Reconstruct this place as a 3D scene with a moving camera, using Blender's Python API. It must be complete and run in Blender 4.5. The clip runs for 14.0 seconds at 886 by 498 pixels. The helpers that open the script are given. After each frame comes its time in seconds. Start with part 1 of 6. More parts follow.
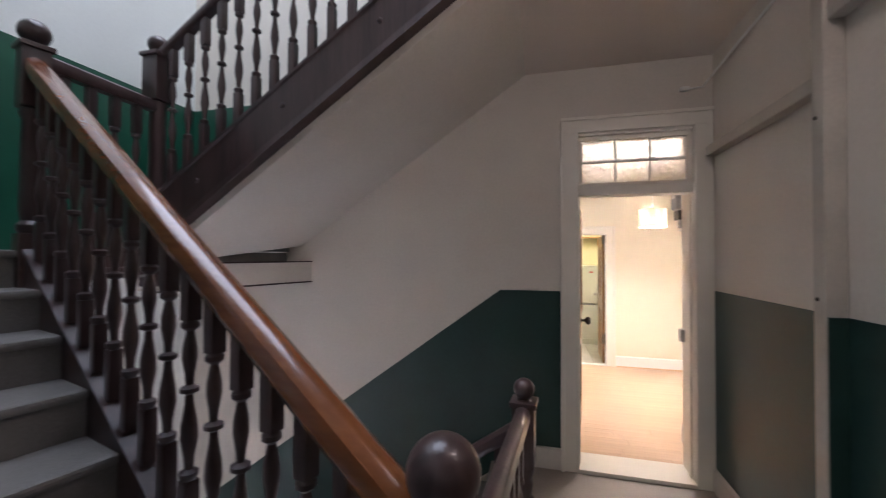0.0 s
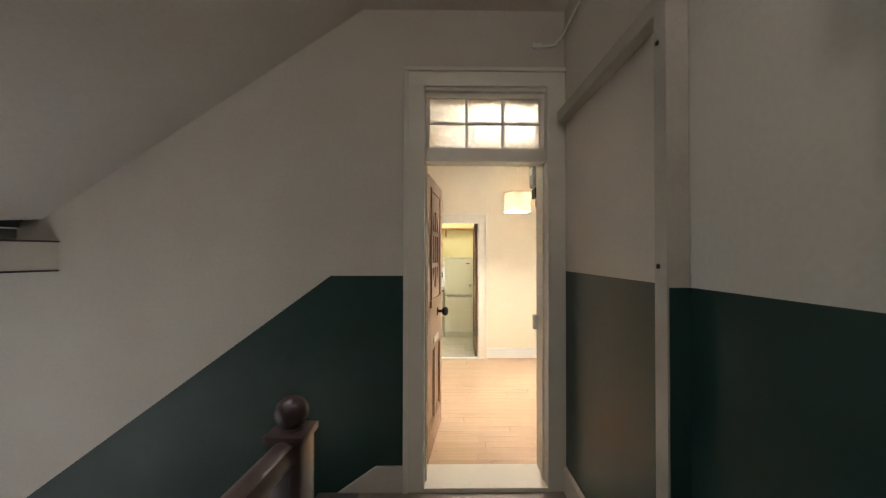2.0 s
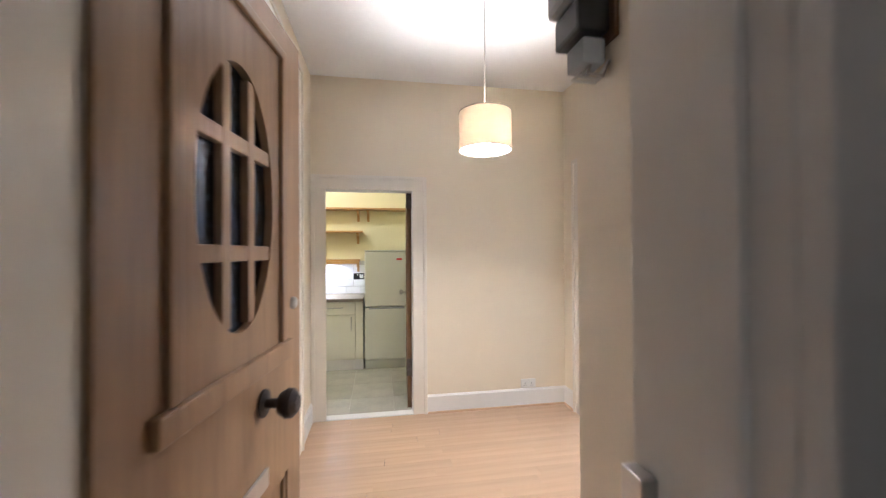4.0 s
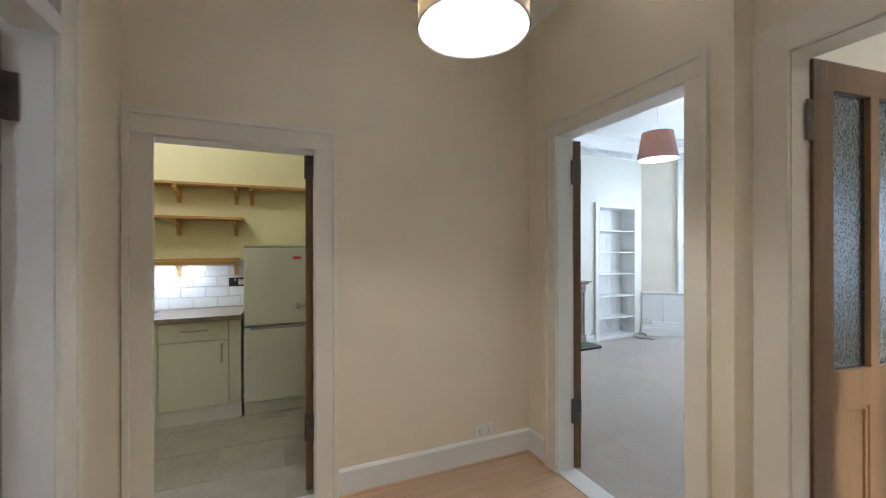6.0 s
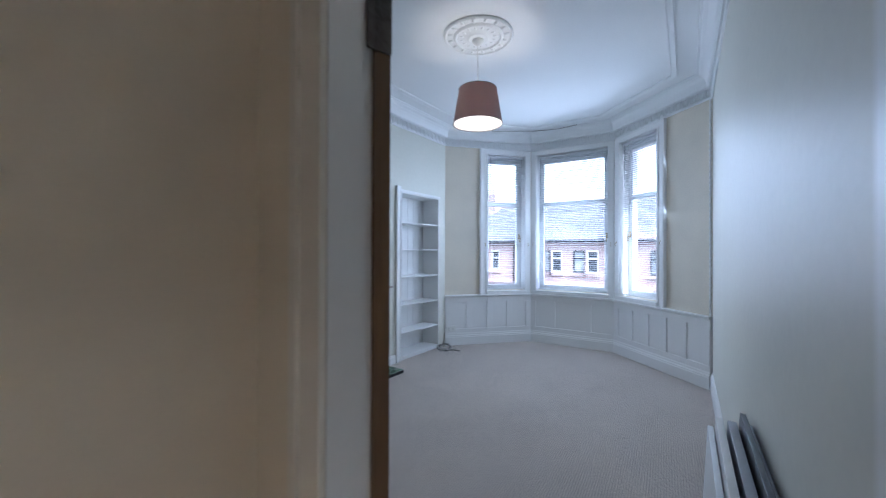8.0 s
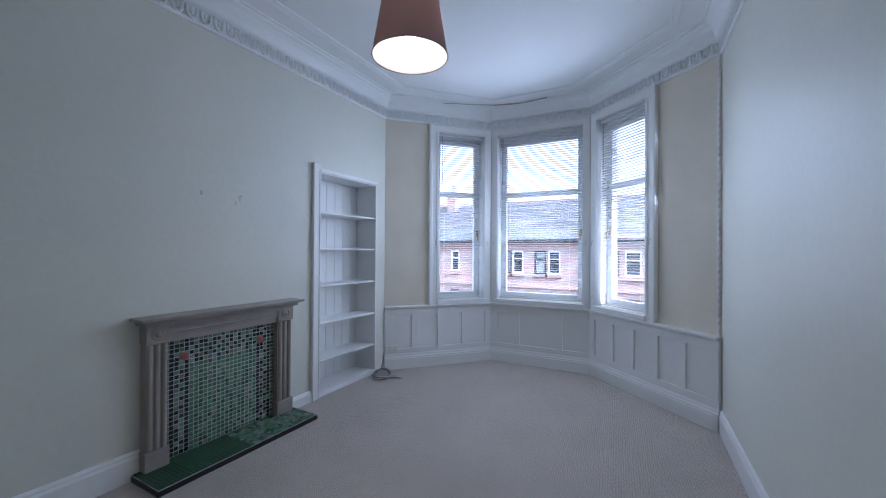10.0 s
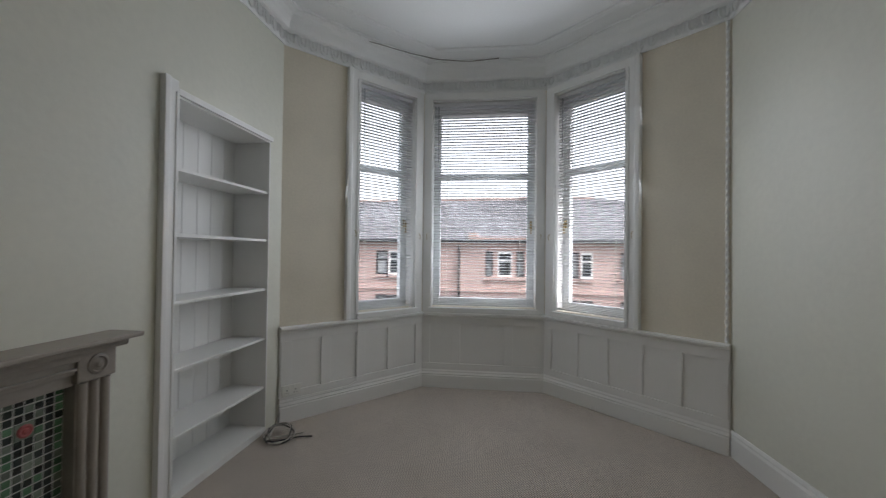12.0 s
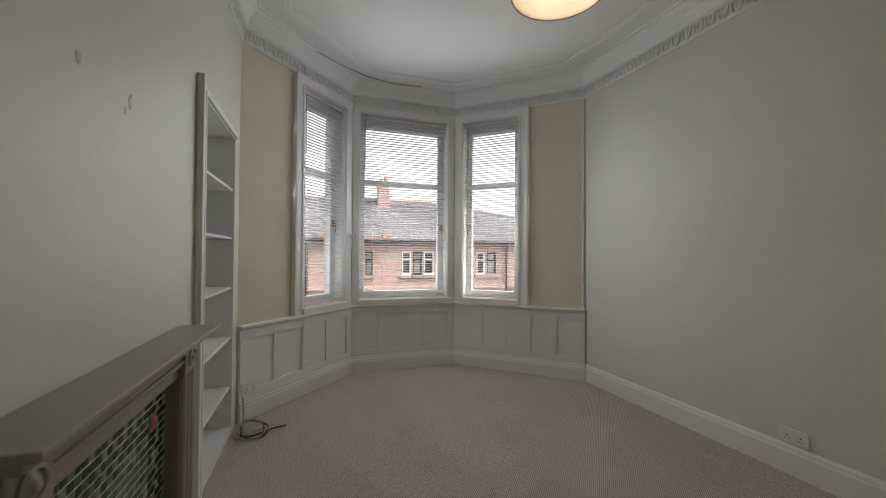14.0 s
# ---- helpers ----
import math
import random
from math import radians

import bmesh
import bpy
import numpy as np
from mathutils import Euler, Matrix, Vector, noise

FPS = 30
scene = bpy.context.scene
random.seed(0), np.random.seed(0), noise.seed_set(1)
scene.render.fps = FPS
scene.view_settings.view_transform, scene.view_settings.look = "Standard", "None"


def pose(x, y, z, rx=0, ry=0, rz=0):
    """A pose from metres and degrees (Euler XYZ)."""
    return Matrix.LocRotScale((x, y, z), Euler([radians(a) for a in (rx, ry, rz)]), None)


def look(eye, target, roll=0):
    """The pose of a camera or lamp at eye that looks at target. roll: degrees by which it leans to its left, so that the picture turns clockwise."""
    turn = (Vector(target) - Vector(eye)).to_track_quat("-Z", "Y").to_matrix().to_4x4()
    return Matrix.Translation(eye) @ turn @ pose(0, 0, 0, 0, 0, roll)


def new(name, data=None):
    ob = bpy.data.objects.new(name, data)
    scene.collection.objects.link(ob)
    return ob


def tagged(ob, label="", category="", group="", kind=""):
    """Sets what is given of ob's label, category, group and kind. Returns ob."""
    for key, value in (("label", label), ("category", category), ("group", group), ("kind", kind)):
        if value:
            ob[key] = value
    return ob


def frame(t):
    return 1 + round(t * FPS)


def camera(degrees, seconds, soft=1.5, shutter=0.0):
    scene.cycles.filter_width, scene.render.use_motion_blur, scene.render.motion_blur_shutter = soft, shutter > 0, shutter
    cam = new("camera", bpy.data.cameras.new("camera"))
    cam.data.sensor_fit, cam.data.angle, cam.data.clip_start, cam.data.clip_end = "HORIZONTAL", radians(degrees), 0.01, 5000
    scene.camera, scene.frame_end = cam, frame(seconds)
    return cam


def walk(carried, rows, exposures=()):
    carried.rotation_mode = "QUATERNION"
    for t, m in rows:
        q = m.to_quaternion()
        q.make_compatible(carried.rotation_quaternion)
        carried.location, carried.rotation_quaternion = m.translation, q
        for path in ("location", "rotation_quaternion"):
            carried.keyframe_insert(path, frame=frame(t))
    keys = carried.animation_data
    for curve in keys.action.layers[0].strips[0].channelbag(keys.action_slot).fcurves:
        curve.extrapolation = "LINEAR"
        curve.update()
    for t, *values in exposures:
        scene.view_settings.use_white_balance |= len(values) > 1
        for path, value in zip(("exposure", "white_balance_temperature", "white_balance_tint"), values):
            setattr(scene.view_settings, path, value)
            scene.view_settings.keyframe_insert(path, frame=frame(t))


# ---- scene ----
cam = camera(98.5, 14.0, soft=1.1, shutter=0.4)
PATH = [
    (0, (-0.236, -2.38, 1.704), (-0.731, -0.442, 1.736), 0.2),
    (0.3, (-0.184, -2.344, 1.686), (-0.507, -0.37, 1.721), 0.1),
    (0.5, (-0.151, -2.324, 1.677), (-0.385, -0.338, 1.712), 0.1),
    (1, (-0.063, -2.239, 1.651), (-0.146, -0.241, 1.688), 0.0),
    (1.5, (0.035, -2.072, 1.621), (0.017, -0.072, 1.65), -0.0),
    (2, (0.149, -1.71, 1.561), (0.175, 0.29, 1.588), 0.1),
    (2.2, (0.201, -1.538, 1.536), (0.233, 0.461, 1.567), 0.1),
    (4.3, (0.481, 0.774, 1.465), (0.912, 2.727, 1.476), -0.2),
    (4.5, (0.496, 0.923, 1.462), (1.006, 2.857, 1.471), -0.1),
    (4.6, (0.493, 0.999, 1.465), (1.049, 2.92, 1.476), -0.1),
    (5, (0.503, 1.217, 1.47), (1.172, 3.102, 1.473), -0.1),
    (5.5, (0.511, 1.435, 1.48), (1.247, 3.295, 1.484), -0.1),
    (6, (0.575, 1.68, 1.465), (1.355, 3.521, 1.465), -0.1),
    (6.5, (0.721, 1.999, 1.443), (1.604, 3.793, 1.439), 0.1),
    (7, (0.97, 2.371, 1.431), (2.111, 4.013, 1.424), -0.0),
    (7.5, (1.297, 2.717, 1.389), (2.708, 4.135, 1.401), -0.1),
    (8, (1.712, 2.96, 1.389), (3.305, 4.169, 1.399), 0.2),
    (8.5, (2.071, 3.148, 1.396), (3.739, 4.251, 1.405), 0.3),
    (11, (3.149, 3.796, 1.376), (4.891, 4.779, 1.389), 0.4),
    (11.5, (3.383, 4.161, 1.343), (5.24, 4.902, 1.369), 0.5),
    (12, (3.534, 4.562, 1.323), (5.5, 4.928, 1.347), 0.7),
    (12.5, (3.533, 4.929, 1.325), (5.531, 4.842, 1.351), 0.8),
    (13, (3.379, 5.228, 1.315), (5.346, 4.87, 1.344), 0.7),
    (13.5, (3.167, 5.471, 1.298), (5.106, 4.983, 1.327), 0.6),
    (14, (2.974, 5.601, 1.298), (4.903, 5.074, 1.326), 0.4),
]
EXPOSURES = [(0, 6.25, 5650, 22), (0.5, 6.1, 5850, 15), (1.0, 6.05, 6150, 13), (2.2, 6.0, 5900, 11), (4.3, 5.15, 5150, 18), (5.0, 4.6, 5250, 10), (6.5, 4.2, 5250, 11), (7.5, 3.65, 4950, 12), (8.0, 3.4, 4800, 14), (8.5, 3.3, 4700, 14), (11, 2.75, 5400, 20), (12.5, 2.4, 6500, 12), (14, 2.5, 6850, 12)]
walk(cam, [(t, look(eye, target, roll)) for t, eye, target, roll in PATH], EXPOSURES)

# ---- world, sun, large lights ----
world = bpy.data.worlds.new("world")
scene.world = world
world.use_nodes = True
wn = world.node_tree
sky = wn.nodes.new("ShaderNodeTexSky")
sky.sky_type, sky.sun_disc = "NISHITA", False
sky.sun_elevation, sky.sun_rotation = radians(45), radians(202)
sky.air_density, sky.dust_density, sky.ozone_density = 1.0, 4.0, 1.0
grey = wn.nodes.new("ShaderNodeHueSaturation")  # thin cloud takes most of the blue away
grey.inputs["Saturation"].default_value = 0.15
wn.links.new(sky.outputs[0], grey.inputs["Color"])
wn.links.new(grey.outputs[0], wn.nodes["Background"].inputs[0])
wn.nodes["Background"].inputs[1].default_value = 0.11


def lamp(name, kind, m, energy, color, size=0.1, size_y=None):
    data = bpy.data.lights.new(name, kind)
    data.energy, data.color = energy, color
    if kind == "AREA":
        data.size = size
        if size_y:
            data.shape, data.size_y = "RECTANGLE", size_y
    elif kind == "SUN":
        data.angle = size
    else:
        data.shadow_soft_size = size
    ob = new(name, data)
    ob.matrix_world = m
    return ob


lamp("sun", "SUN", look((-12, -30, 32), (0, 0, 0)), 0.9, (1, 0.97, 0.93), radians(30))
lamp("hall_bulb", "POINT", pose(1.04, 2.57, 2.14), 3.2, (1.0, 0.85, 0.66), 0.04)
lamp("room_bulb", "POINT", pose(4.44, 4.665, 2.60), 0.85, (1.0, 0.78, 0.55), 0.04)
lamp("kitchen_bulb", "POINT", pose(-0.5, 4.9, 2.75), 1.0, (1.0, 0.88, 0.66), 0.08)
lamp("strip_light_tube", "AREA", pose(-0.45, 5.80, 1.315), 0.06, (0.93, 0.96, 1.0), 0.7, 0.02)
lamp("skylight", "AREA", pose(-1.9, -0.9, 6.3), 1.55, (0.93, 0.98, 1.0), 3.0, 2.5)
# unseen fill lamp, added to brighten the landing
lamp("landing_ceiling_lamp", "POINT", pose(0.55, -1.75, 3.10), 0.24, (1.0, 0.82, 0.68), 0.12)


# sky light in the openings of the bay, before and behind each blind
for eye, way, watts in (((6.78, 5.89, 1.83), (-0.63, -0.78), 0.95), ((7.34, 4.87, 1.83), (-1.0, 0.07), 1.55), ((6.90, 3.69, 1.83), (-0.77, 0.64), 1.3)):
    for back, share in ((0.0, 1.0), (0.23, 0.55)):
        out = (eye[0] - back * way[0], eye[1] - back * way[1], eye[2])
        lamp("window_daylight", "AREA", look(out, (out[0] + way[0], out[1] + way[1], out[2] - 0.4)), watts * share, (0.92, 0.975, 1.0), 0.72, 1.95)


lamp("bedroom_window_daylight", "AREA", look((5.17, 2.44, 1.5), (3.2, 2.6, 1.4)), 0.8, (0.95, 0.98, 1.0), 0.28, 0.9)


# ---- materials ----
def mat(name, color, rough=0.6, metal=0.0, vary=0.06, scale=3.0, grain=60.0, bump=0.05, tint=None, coat=0.0, random_amount=0.0, stretch=None):
    """A painted or plain surface: two scales of tone, fine relief."""
    m = bpy.data.materials.new(name)
    m.use_nodes = True
    n, l = m.node_tree.nodes, m.node_tree.links
    b = n["Principled BSDF"]
    b.inputs["Roughness"].default_value, b.inputs["Metallic"].default_value = rough, metal
    b.inputs["Coat Weight"].default_value = coat
    tc = n.new("ShaderNodeTexCoord")
    mp = n.new("ShaderNodeMapping")
    l.new(tc.outputs["Object"], mp.inputs[0])
    if stretch:
        mp.inputs["Scale"].default_value = stretch
    big, fine = n.new("ShaderNodeTexNoise"), n.new("ShaderNodeTexNoise")
    big.inputs["Scale"].default_value, big.inputs["Detail"].default_value = scale, 5
    fine.inputs["Scale"].default_value, fine.inputs["Detail"].default_value = grain, 4
    for t in (big, fine):
        l.new(mp.outputs[0], t.inputs["Vector"])
    ramp = n.new("ShaderNodeValToRGB")
    c2 = tint or tuple(c * (1 - 3.0 * vary) for c in color)
    ramp.color_ramp.elements[0].color, ramp.color_ramp.elements[1].color = (*c2, 1), (*color, 1)
    ramp.color_ramp.elements[0].position, ramp.color_ramp.elements[1].position = 0.3, 0.62
    add = n.new("ShaderNodeMath")
    add.operation = "MULTIPLY_ADD"
    add.inputs[1].default_value = 0.35
    l.new(fine.outputs["Fac"], add.inputs[0])
    sc = n.new("ShaderNodeMath")
    sc.operation = "MULTIPLY"
    sc.inputs[1].default_value = 0.68
    l.new(big.outputs["Fac"], sc.inputs[0])
    l.new(sc.outputs[0], add.inputs[2])
    l.new(add.outputs[0], ramp.inputs[0])
    out = ramp.outputs[0]
    if random_amount:
        info, mul, mix = n.new("ShaderNodeObjectInfo"), n.new("ShaderNodeMapRange"), n.new("ShaderNodeHueSaturation")
        mul.inputs["To Min"].default_value, mul.inputs["To Max"].default_value = 1 - random_amount, 1 + random_amount
        l.new(info.outputs["Random"], mul.inputs["Value"])
        l.new(mul.outputs[0], mix.inputs["Value"])
        l.new(out, mix.inputs["Color"])
        out = mix.outputs[0]
    l.new(out, b.inputs["Base Color"])
    if bump:
        bp = n.new("ShaderNodeBump")
        bp.inputs["Strength"].default_value, bp.inputs["Distance"].default_value = bump, 0.01
        l.new(fine.outputs["Fac"], bp.inputs["Height"])
        l.new(bp.outputs[0], b.inputs["Normal"])
    rr = n.new("ShaderNodeMapRange")
    rr.inputs["To Min"].default_value, rr.inputs["To Max"].default_value = max(rough - 0.03, 0.03), min(rough + 0.03, 1)
    l.new(big.outputs["Fac"], rr.inputs["Value"])
    l.new(rr.outputs[0], b.inputs["Roughness"])
    return m


def glow(name, color, strength):
    m = bpy.data.materials.new(name)
    m.use_nodes = True
    b = m.node_tree.nodes["Principled BSDF"]
    b.inputs["Base Color"].default_value = (*color, 1)
    b.inputs["Emission Color"].default_value, b.inputs["Emission Strength"].default_value = (*color, 1), strength
    return m


def glass(name, tint=(1, 1, 1), rough=0.0, bump_scale=0.0, clear=0.92):
    """A thin pane: mostly clear with a gloss; obscured where it has a relief."""
    m = bpy.data.materials.new(name)
    m.use_nodes = True
    n, l = m.node_tree.nodes, m.node_tree.links
    n.remove(n["Principled BSDF"])
    out = n["Material Output"]
    gl, mix = n.new("ShaderNodeBsdfGlossy"), n.new("ShaderNodeMixShader")
    gl.inputs["Roughness"].default_value = 0.03
    if bump_scale:
        base = n.new("ShaderNodeBsdfRefraction")
        base.inputs["Roughness"].default_value, base.inputs["IOR"].default_value = rough, 1.2
        vo, bp, tc = n.new("ShaderNodeTexVoronoi"), n.new("ShaderNodeBump"), n.new("ShaderNodeTexCoord")
        vo.feature = "SMOOTH_F1"
        vo.inputs["Scale"].default_value = bump_scale
        l.new(tc.outputs["Object"], vo.inputs["Vector"])
        bp.inputs["Strength"].default_value, bp.inputs["Distance"].default_value = 0.7, 0.006
        l.new(vo.outputs["Distance"], bp.inputs["Height"])
        l.new(bp.outputs[0], base.inputs["Normal"])
        l.new(bp.outputs[0], gl.inputs["Normal"])
    else:
        base = n.new("ShaderNodeBsdfTransparent")
    base.inputs["Color"].default_value = (*(c * clear for c in tint), 1)
    mix.inputs[0].default_value = 0.06
    l.new(base.outputs[0], mix.inputs[1])
    l.new(gl.outputs[0], mix.inputs[2])
    l.new(mix.outputs[0], out.inputs[0])
    return m


def cloth_shade(name, color, through_color, share):
    m = bpy.data.materials.new(name)
    m.use_nodes = True
    n, l = m.node_tree.nodes, m.node_tree.links
    n.remove(n["Principled BSDF"])
    d, t, mix = n.new("ShaderNodeBsdfDiffuse"), n.new("ShaderNodeBsdfTranslucent"), n.new("ShaderNodeMixShader")
    tc, wv = n.new("ShaderNodeTexCoord"), n.new("ShaderNodeTexNoise")
    wv.inputs["Scale"].default_value = 220
    l.new(tc.outputs["Object"], wv.inputs["Vector"])
    mp = n.new("ShaderNodeMixRGB")
    mp.inputs[1].default_value, mp.inputs[2].default_value = (*(c * 0.82 for c in color), 1), (*color, 1)
    l.new(wv.outputs["Fac"], mp.inputs[0])
    l.new(mp.outputs[0], d.inputs[0])
    t.inputs[0].default_value = (*through_color, 1)
    mix.inputs[0].default_value = share
    l.new(d.outputs[0], mix.inputs[1])
    l.new(t.outputs[0], mix.inputs[2])
    l.new(mix.outputs[0], n["Material Output"].inputs[0])
    return m


def wood(name, dark, light, rough=0.45, grain=14.0, along=(1, 1, 0.06), coat=0.0, random_amount=0.0):
    m = mat(name, light, rough, 0, 0.1, grain, grain * 6, 0.08, dark, coat, random_amount, along)
    return m


CREAM_WALL = mat("cream_wall_paint", (0.80, 0.725, 0.575), 0.42, vary=0.02, scale=1.2, grain=90, bump=0.04)
ROOM_WALL = mat("pale_room_wall_paint", (0.69, 0.69, 0.605), 0.48, vary=0.03, scale=1.0, grain=26, bump=0.12)
BAY_WALL = mat("beige_bay_wall_paint", (0.76, 0.70, 0.58), 0.6, vary=0.05, scale=2.0, grain=60, bump=0.05)
CEILING = mat("white_ceiling_paint", (0.86, 0.87, 0.86), 0.7, vary=0.02, scale=1.0, grain=60, bump=0.05)
GLOSS = mat("white_gloss_paint", (0.80, 0.80, 0.78), 0.42, vary=0.008, scale=2, grain=40, bump=0.0)
CREAM_GLOSS = mat("cream_gloss_paint", (0.78, 0.74, 0.65), 0.4, vary=0.008, scale=2, grain=40, bump=0.0)
UPVC = mat("white_upvc", (0.82, 0.84, 0.85), 0.3, vary=0.01, scale=4, grain=40, bump=0.0)
LANDING_WALL = mat("grubby_landing_paint", (0.66, 0.61, 0.53), 0.5, vary=0.05, scale=0.9, grain=50, bump=0.08)
LANDING_CEILING = mat("landing_ceiling_paint", (0.66, 0.58, 0.50), 0.6, vary=0.03, scale=0.9, grain=50, bump=0.06)
GREEN = mat("dark_green_gloss_paint", (0.020, 0.050, 0.042), 0.36, vary=0.1, scale=3, grain=35, bump=0.04)
STAIR_GREEN = mat("mid_green_stair_paint", (0.011, 0.085, 0.05), 0.35, vary=0.08, scale=3, grain=40, bump=0.05)
STAIR_WHITE = mat("white_stair_paint", (0.75, 0.77, 0.73), 0.5, vary=0.03, scale=1, grain=40, bump=0.05)
BALUSTER = wood("dark_stained_baluster_wood", (0.025, 0.014, 0.015), (0.066, 0.038, 0.036), 0.34, 10, (1, 1, 0.1), 0.3)
HANDRAIL = wood("polished_mahogany", (0.10, 0.030, 0.010), (0.22, 0.075, 0.022), 0.22, 8, (0.1, 1, 1), 0.5)
STONE = mat("worn_stone_step", (0.23, 0.22, 0.21), 0.6, vary=0.1, scale=5, grain=90, bump=0.2)
LANDING_FLOOR = mat("worn_grey_landing_floor", (0.36, 0.31, 0.26), 0.45, vary=0.08, scale=3, grain=70, bump=0.08)
LAMINATE = wood("beech_laminate", (0.53, 0.355, 0.22), (0.63, 0.44, 0.285), 0.30, 5, (0.08, 1, 1), 0.1, 0.05)
PINE = wood("stripped_pine", (0.185, 0.102, 0.043), (0.345, 0.203, 0.094), 0.4, 9, (1, 1, 0.08), 0.15)
AGED_PINE = wood("aged_brown_pine", (0.095, 0.047, 0.016), (0.20, 0.108, 0.042), 0.38, 9, (1, 1, 0.08), 0.2)
DARK_PINE = wood("dark_worn_pine", (0.085, 0.046, 0.020), (0.165, 0.088, 0.038), 0.5, 9, (1, 1, 0.08), 0.0)
SHELF_PINE = wood("golden_shelf_pine", (0.38, 0.21, 0.06), (0.55, 0.33, 0.11), 0.45, 8, (0.1, 1, 1), 0.1)
IRON = mat("dark_worn_iron", (0.06, 0.05, 0.045), 0.45, 0.8, 0.15, 30, 120, 0.1)
HINGE_IRON = mat("worn_hinge_iron", (0.15, 0.13, 0.115), 0.5, 0.6, 0.18, 25, 90, 0.1)
STEEL = mat("brushed_steel", (0.55, 0.55, 0.54), 0.3, 1.0, 0.05, 20, 200, 0.05)
POST_PAINT = mat("pale_grubby_metal_paint", (0.46, 0.43, 0.375), 0.4, 0.0, 0.06, 5, 60, 0.05)
GALV = mat("grey_galvanised_metal", (0.27, 0.26, 0.24), 0.6, 0.2, 0.08, 6, 60, 0.05)
BRASS = mat("dull_brass", (0.42, 0.32, 0.15), 0.35, 1.0, 0.08, 20, 120, 0.05)
BLACK = mat("black_plastic", (0.012, 0.012, 0.013), 0.35, bump=0.0)
WHITE_PLASTIC = mat("white_plastic", (0.78, 0.78, 0.74), 0.35, vary=0.02, bump=0.0)
GREY_PLASTIC = mat("grey_plastic", (0.32, 0.34, 0.36), 0.4, vary=0.05, bump=0.0)
KITCHEN_WALL = mat("yellow_kitchen_wall_paint", (0.80, 0.75, 0.50), 0.55, vary=0.03, scale=1, grain=60, bump=0.05)
KITCHEN_FLOOR = mat("grey_stone_vinyl", (0.42, 0.405, 0.34), 0.4, vary=0.08, scale=5, grain=50, bump=0.03, random_amount=0.08)
TILE = mat("white_glazed_tile", (0.82, 0.83, 0.82), 0.15, vary=0.01, bump=0.0, random_amount=0.03)
GROUT = mat("pale_grout", (0.62, 0.61, 0.57), 0.8, vary=0.05)
UNIT = mat("cream_white_unit_front", (0.72, 0.72, 0.62), 0.35, vary=0.01, bump=0.0)
FRIDGE = mat("off_white_appliance_enamel", (0.70, 0.71, 0.63), 0.3, vary=0.015, bump=0.02)
WORKTOP = mat("grey_brown_laminate_worktop", (0.30, 0.25, 0.20), 0.4, vary=0.1, scale=20, grain=120, bump=0.02)
RED = mat("red_sticker", (0.6, 0.06, 0.05), 0.4, bump=0.0)
HALL_SHADE = cloth_shade("cream_linen_shade", (0.74, 0.68, 0.60), (0.74, 0.66, 0.56), 0.40)
ROOM_SHADE = cloth_shade("mauve_linen_shade", (0.58, 0.44, 0.43), (0.60, 0.44, 0.40), 0.4)
SLAT = cloth_shade("white_blind_slat", (0.84, 0.85, 0.85), (0.80, 0.81, 0.82), 0.3)
SHADE_LINING = cloth_shade("white_shade_lining", (0.80, 0.78, 0.74), (0.75, 0.72, 0.66), 0.5)
BULB = glow("lit_bulb_glass", (1.0, 0.88, 0.7), 1.0)
TUBE = glow("lit_strip_tube", (0.92, 0.95, 1.0), 1.5)
PANE = glass("clear_window_glass")
OBSCURE = glass("obscured_glass", (0.80, 0.86, 0.92), 0.10, 105, 0.8)
# tint darkened to carry the shaded gap behind the open front door
OVAL_GLASS = glass("shade_tinted_rippled_glass", (0.30, 0.33, 0.42), 0.10, 55, 0.8)
FAN_GLASS = glass("old_fanlight_glass", (1, 0.98, 0.94), 0.5, 30, 0.9)
SURROUND = mat("taupe_painted_fire_surround", (0.33, 0.295, 0.255), 0.42, vary=0.06, scale=6, grain=60, bump=0.05)
MOSAIC_GROUT = mat("white_mosaic_grout", (0.60, 0.61, 0.56), 0.7, vary=0.08, scale=20)
MOSAIC = mat("green_mosaic_glass", (0.09, 0.19, 0.105), 0.2, vary=0.12, scale=40, grain=150, bump=0.03, random_amount=0.55)
MOSAIC_PALE = mat("sage_mosaic_glass", (0.20, 0.24, 0.19), 0.25, vary=0.1, scale=40, grain=150, bump=0.03, random_amount=0.35)
MOSAIC_DARK = mat("dark_mosaic_glass", (0.018, 0.026, 0.024), 0.2, vary=0.1, scale=40, grain=150, bump=0.03, random_amount=0.5)
ROSE_RED = mat("red_glazed_flower", (0.38, 0.085, 0.075), 0.3, bump=0.0)
SANDSTONE = mat("red_sandstone", (0.45, 0.325, 0.285), 0.85, vary=0.08, scale=1.5, grain=20, bump=0.1, random_amount=0.12)
SLATE = mat("grey_roof_slate", (0.165, 0.16, 0.17), 0.7, vary=0.1, scale=2, grain=20, bump=0.1, random_amount=0.2)
DARK_PANE = mat("dark_far_window_glass", (0.05, 0.055, 0.06), 0.1, bump=0.0)
NET = mat("white_net_curtain", (0.40, 0.41, 0.41), 0.9, bump=0.0)
ASPHALT = mat("street_asphalt", (0.05, 0.05, 0.052), 0.85, vary=0.1, scale=2, grain=100)
CABLE_BLACK, CABLE_GREY = BLACK, mat("grey_cable_sheath", (0.45, 0.42, 0.38), 0.5, bump=0.0)


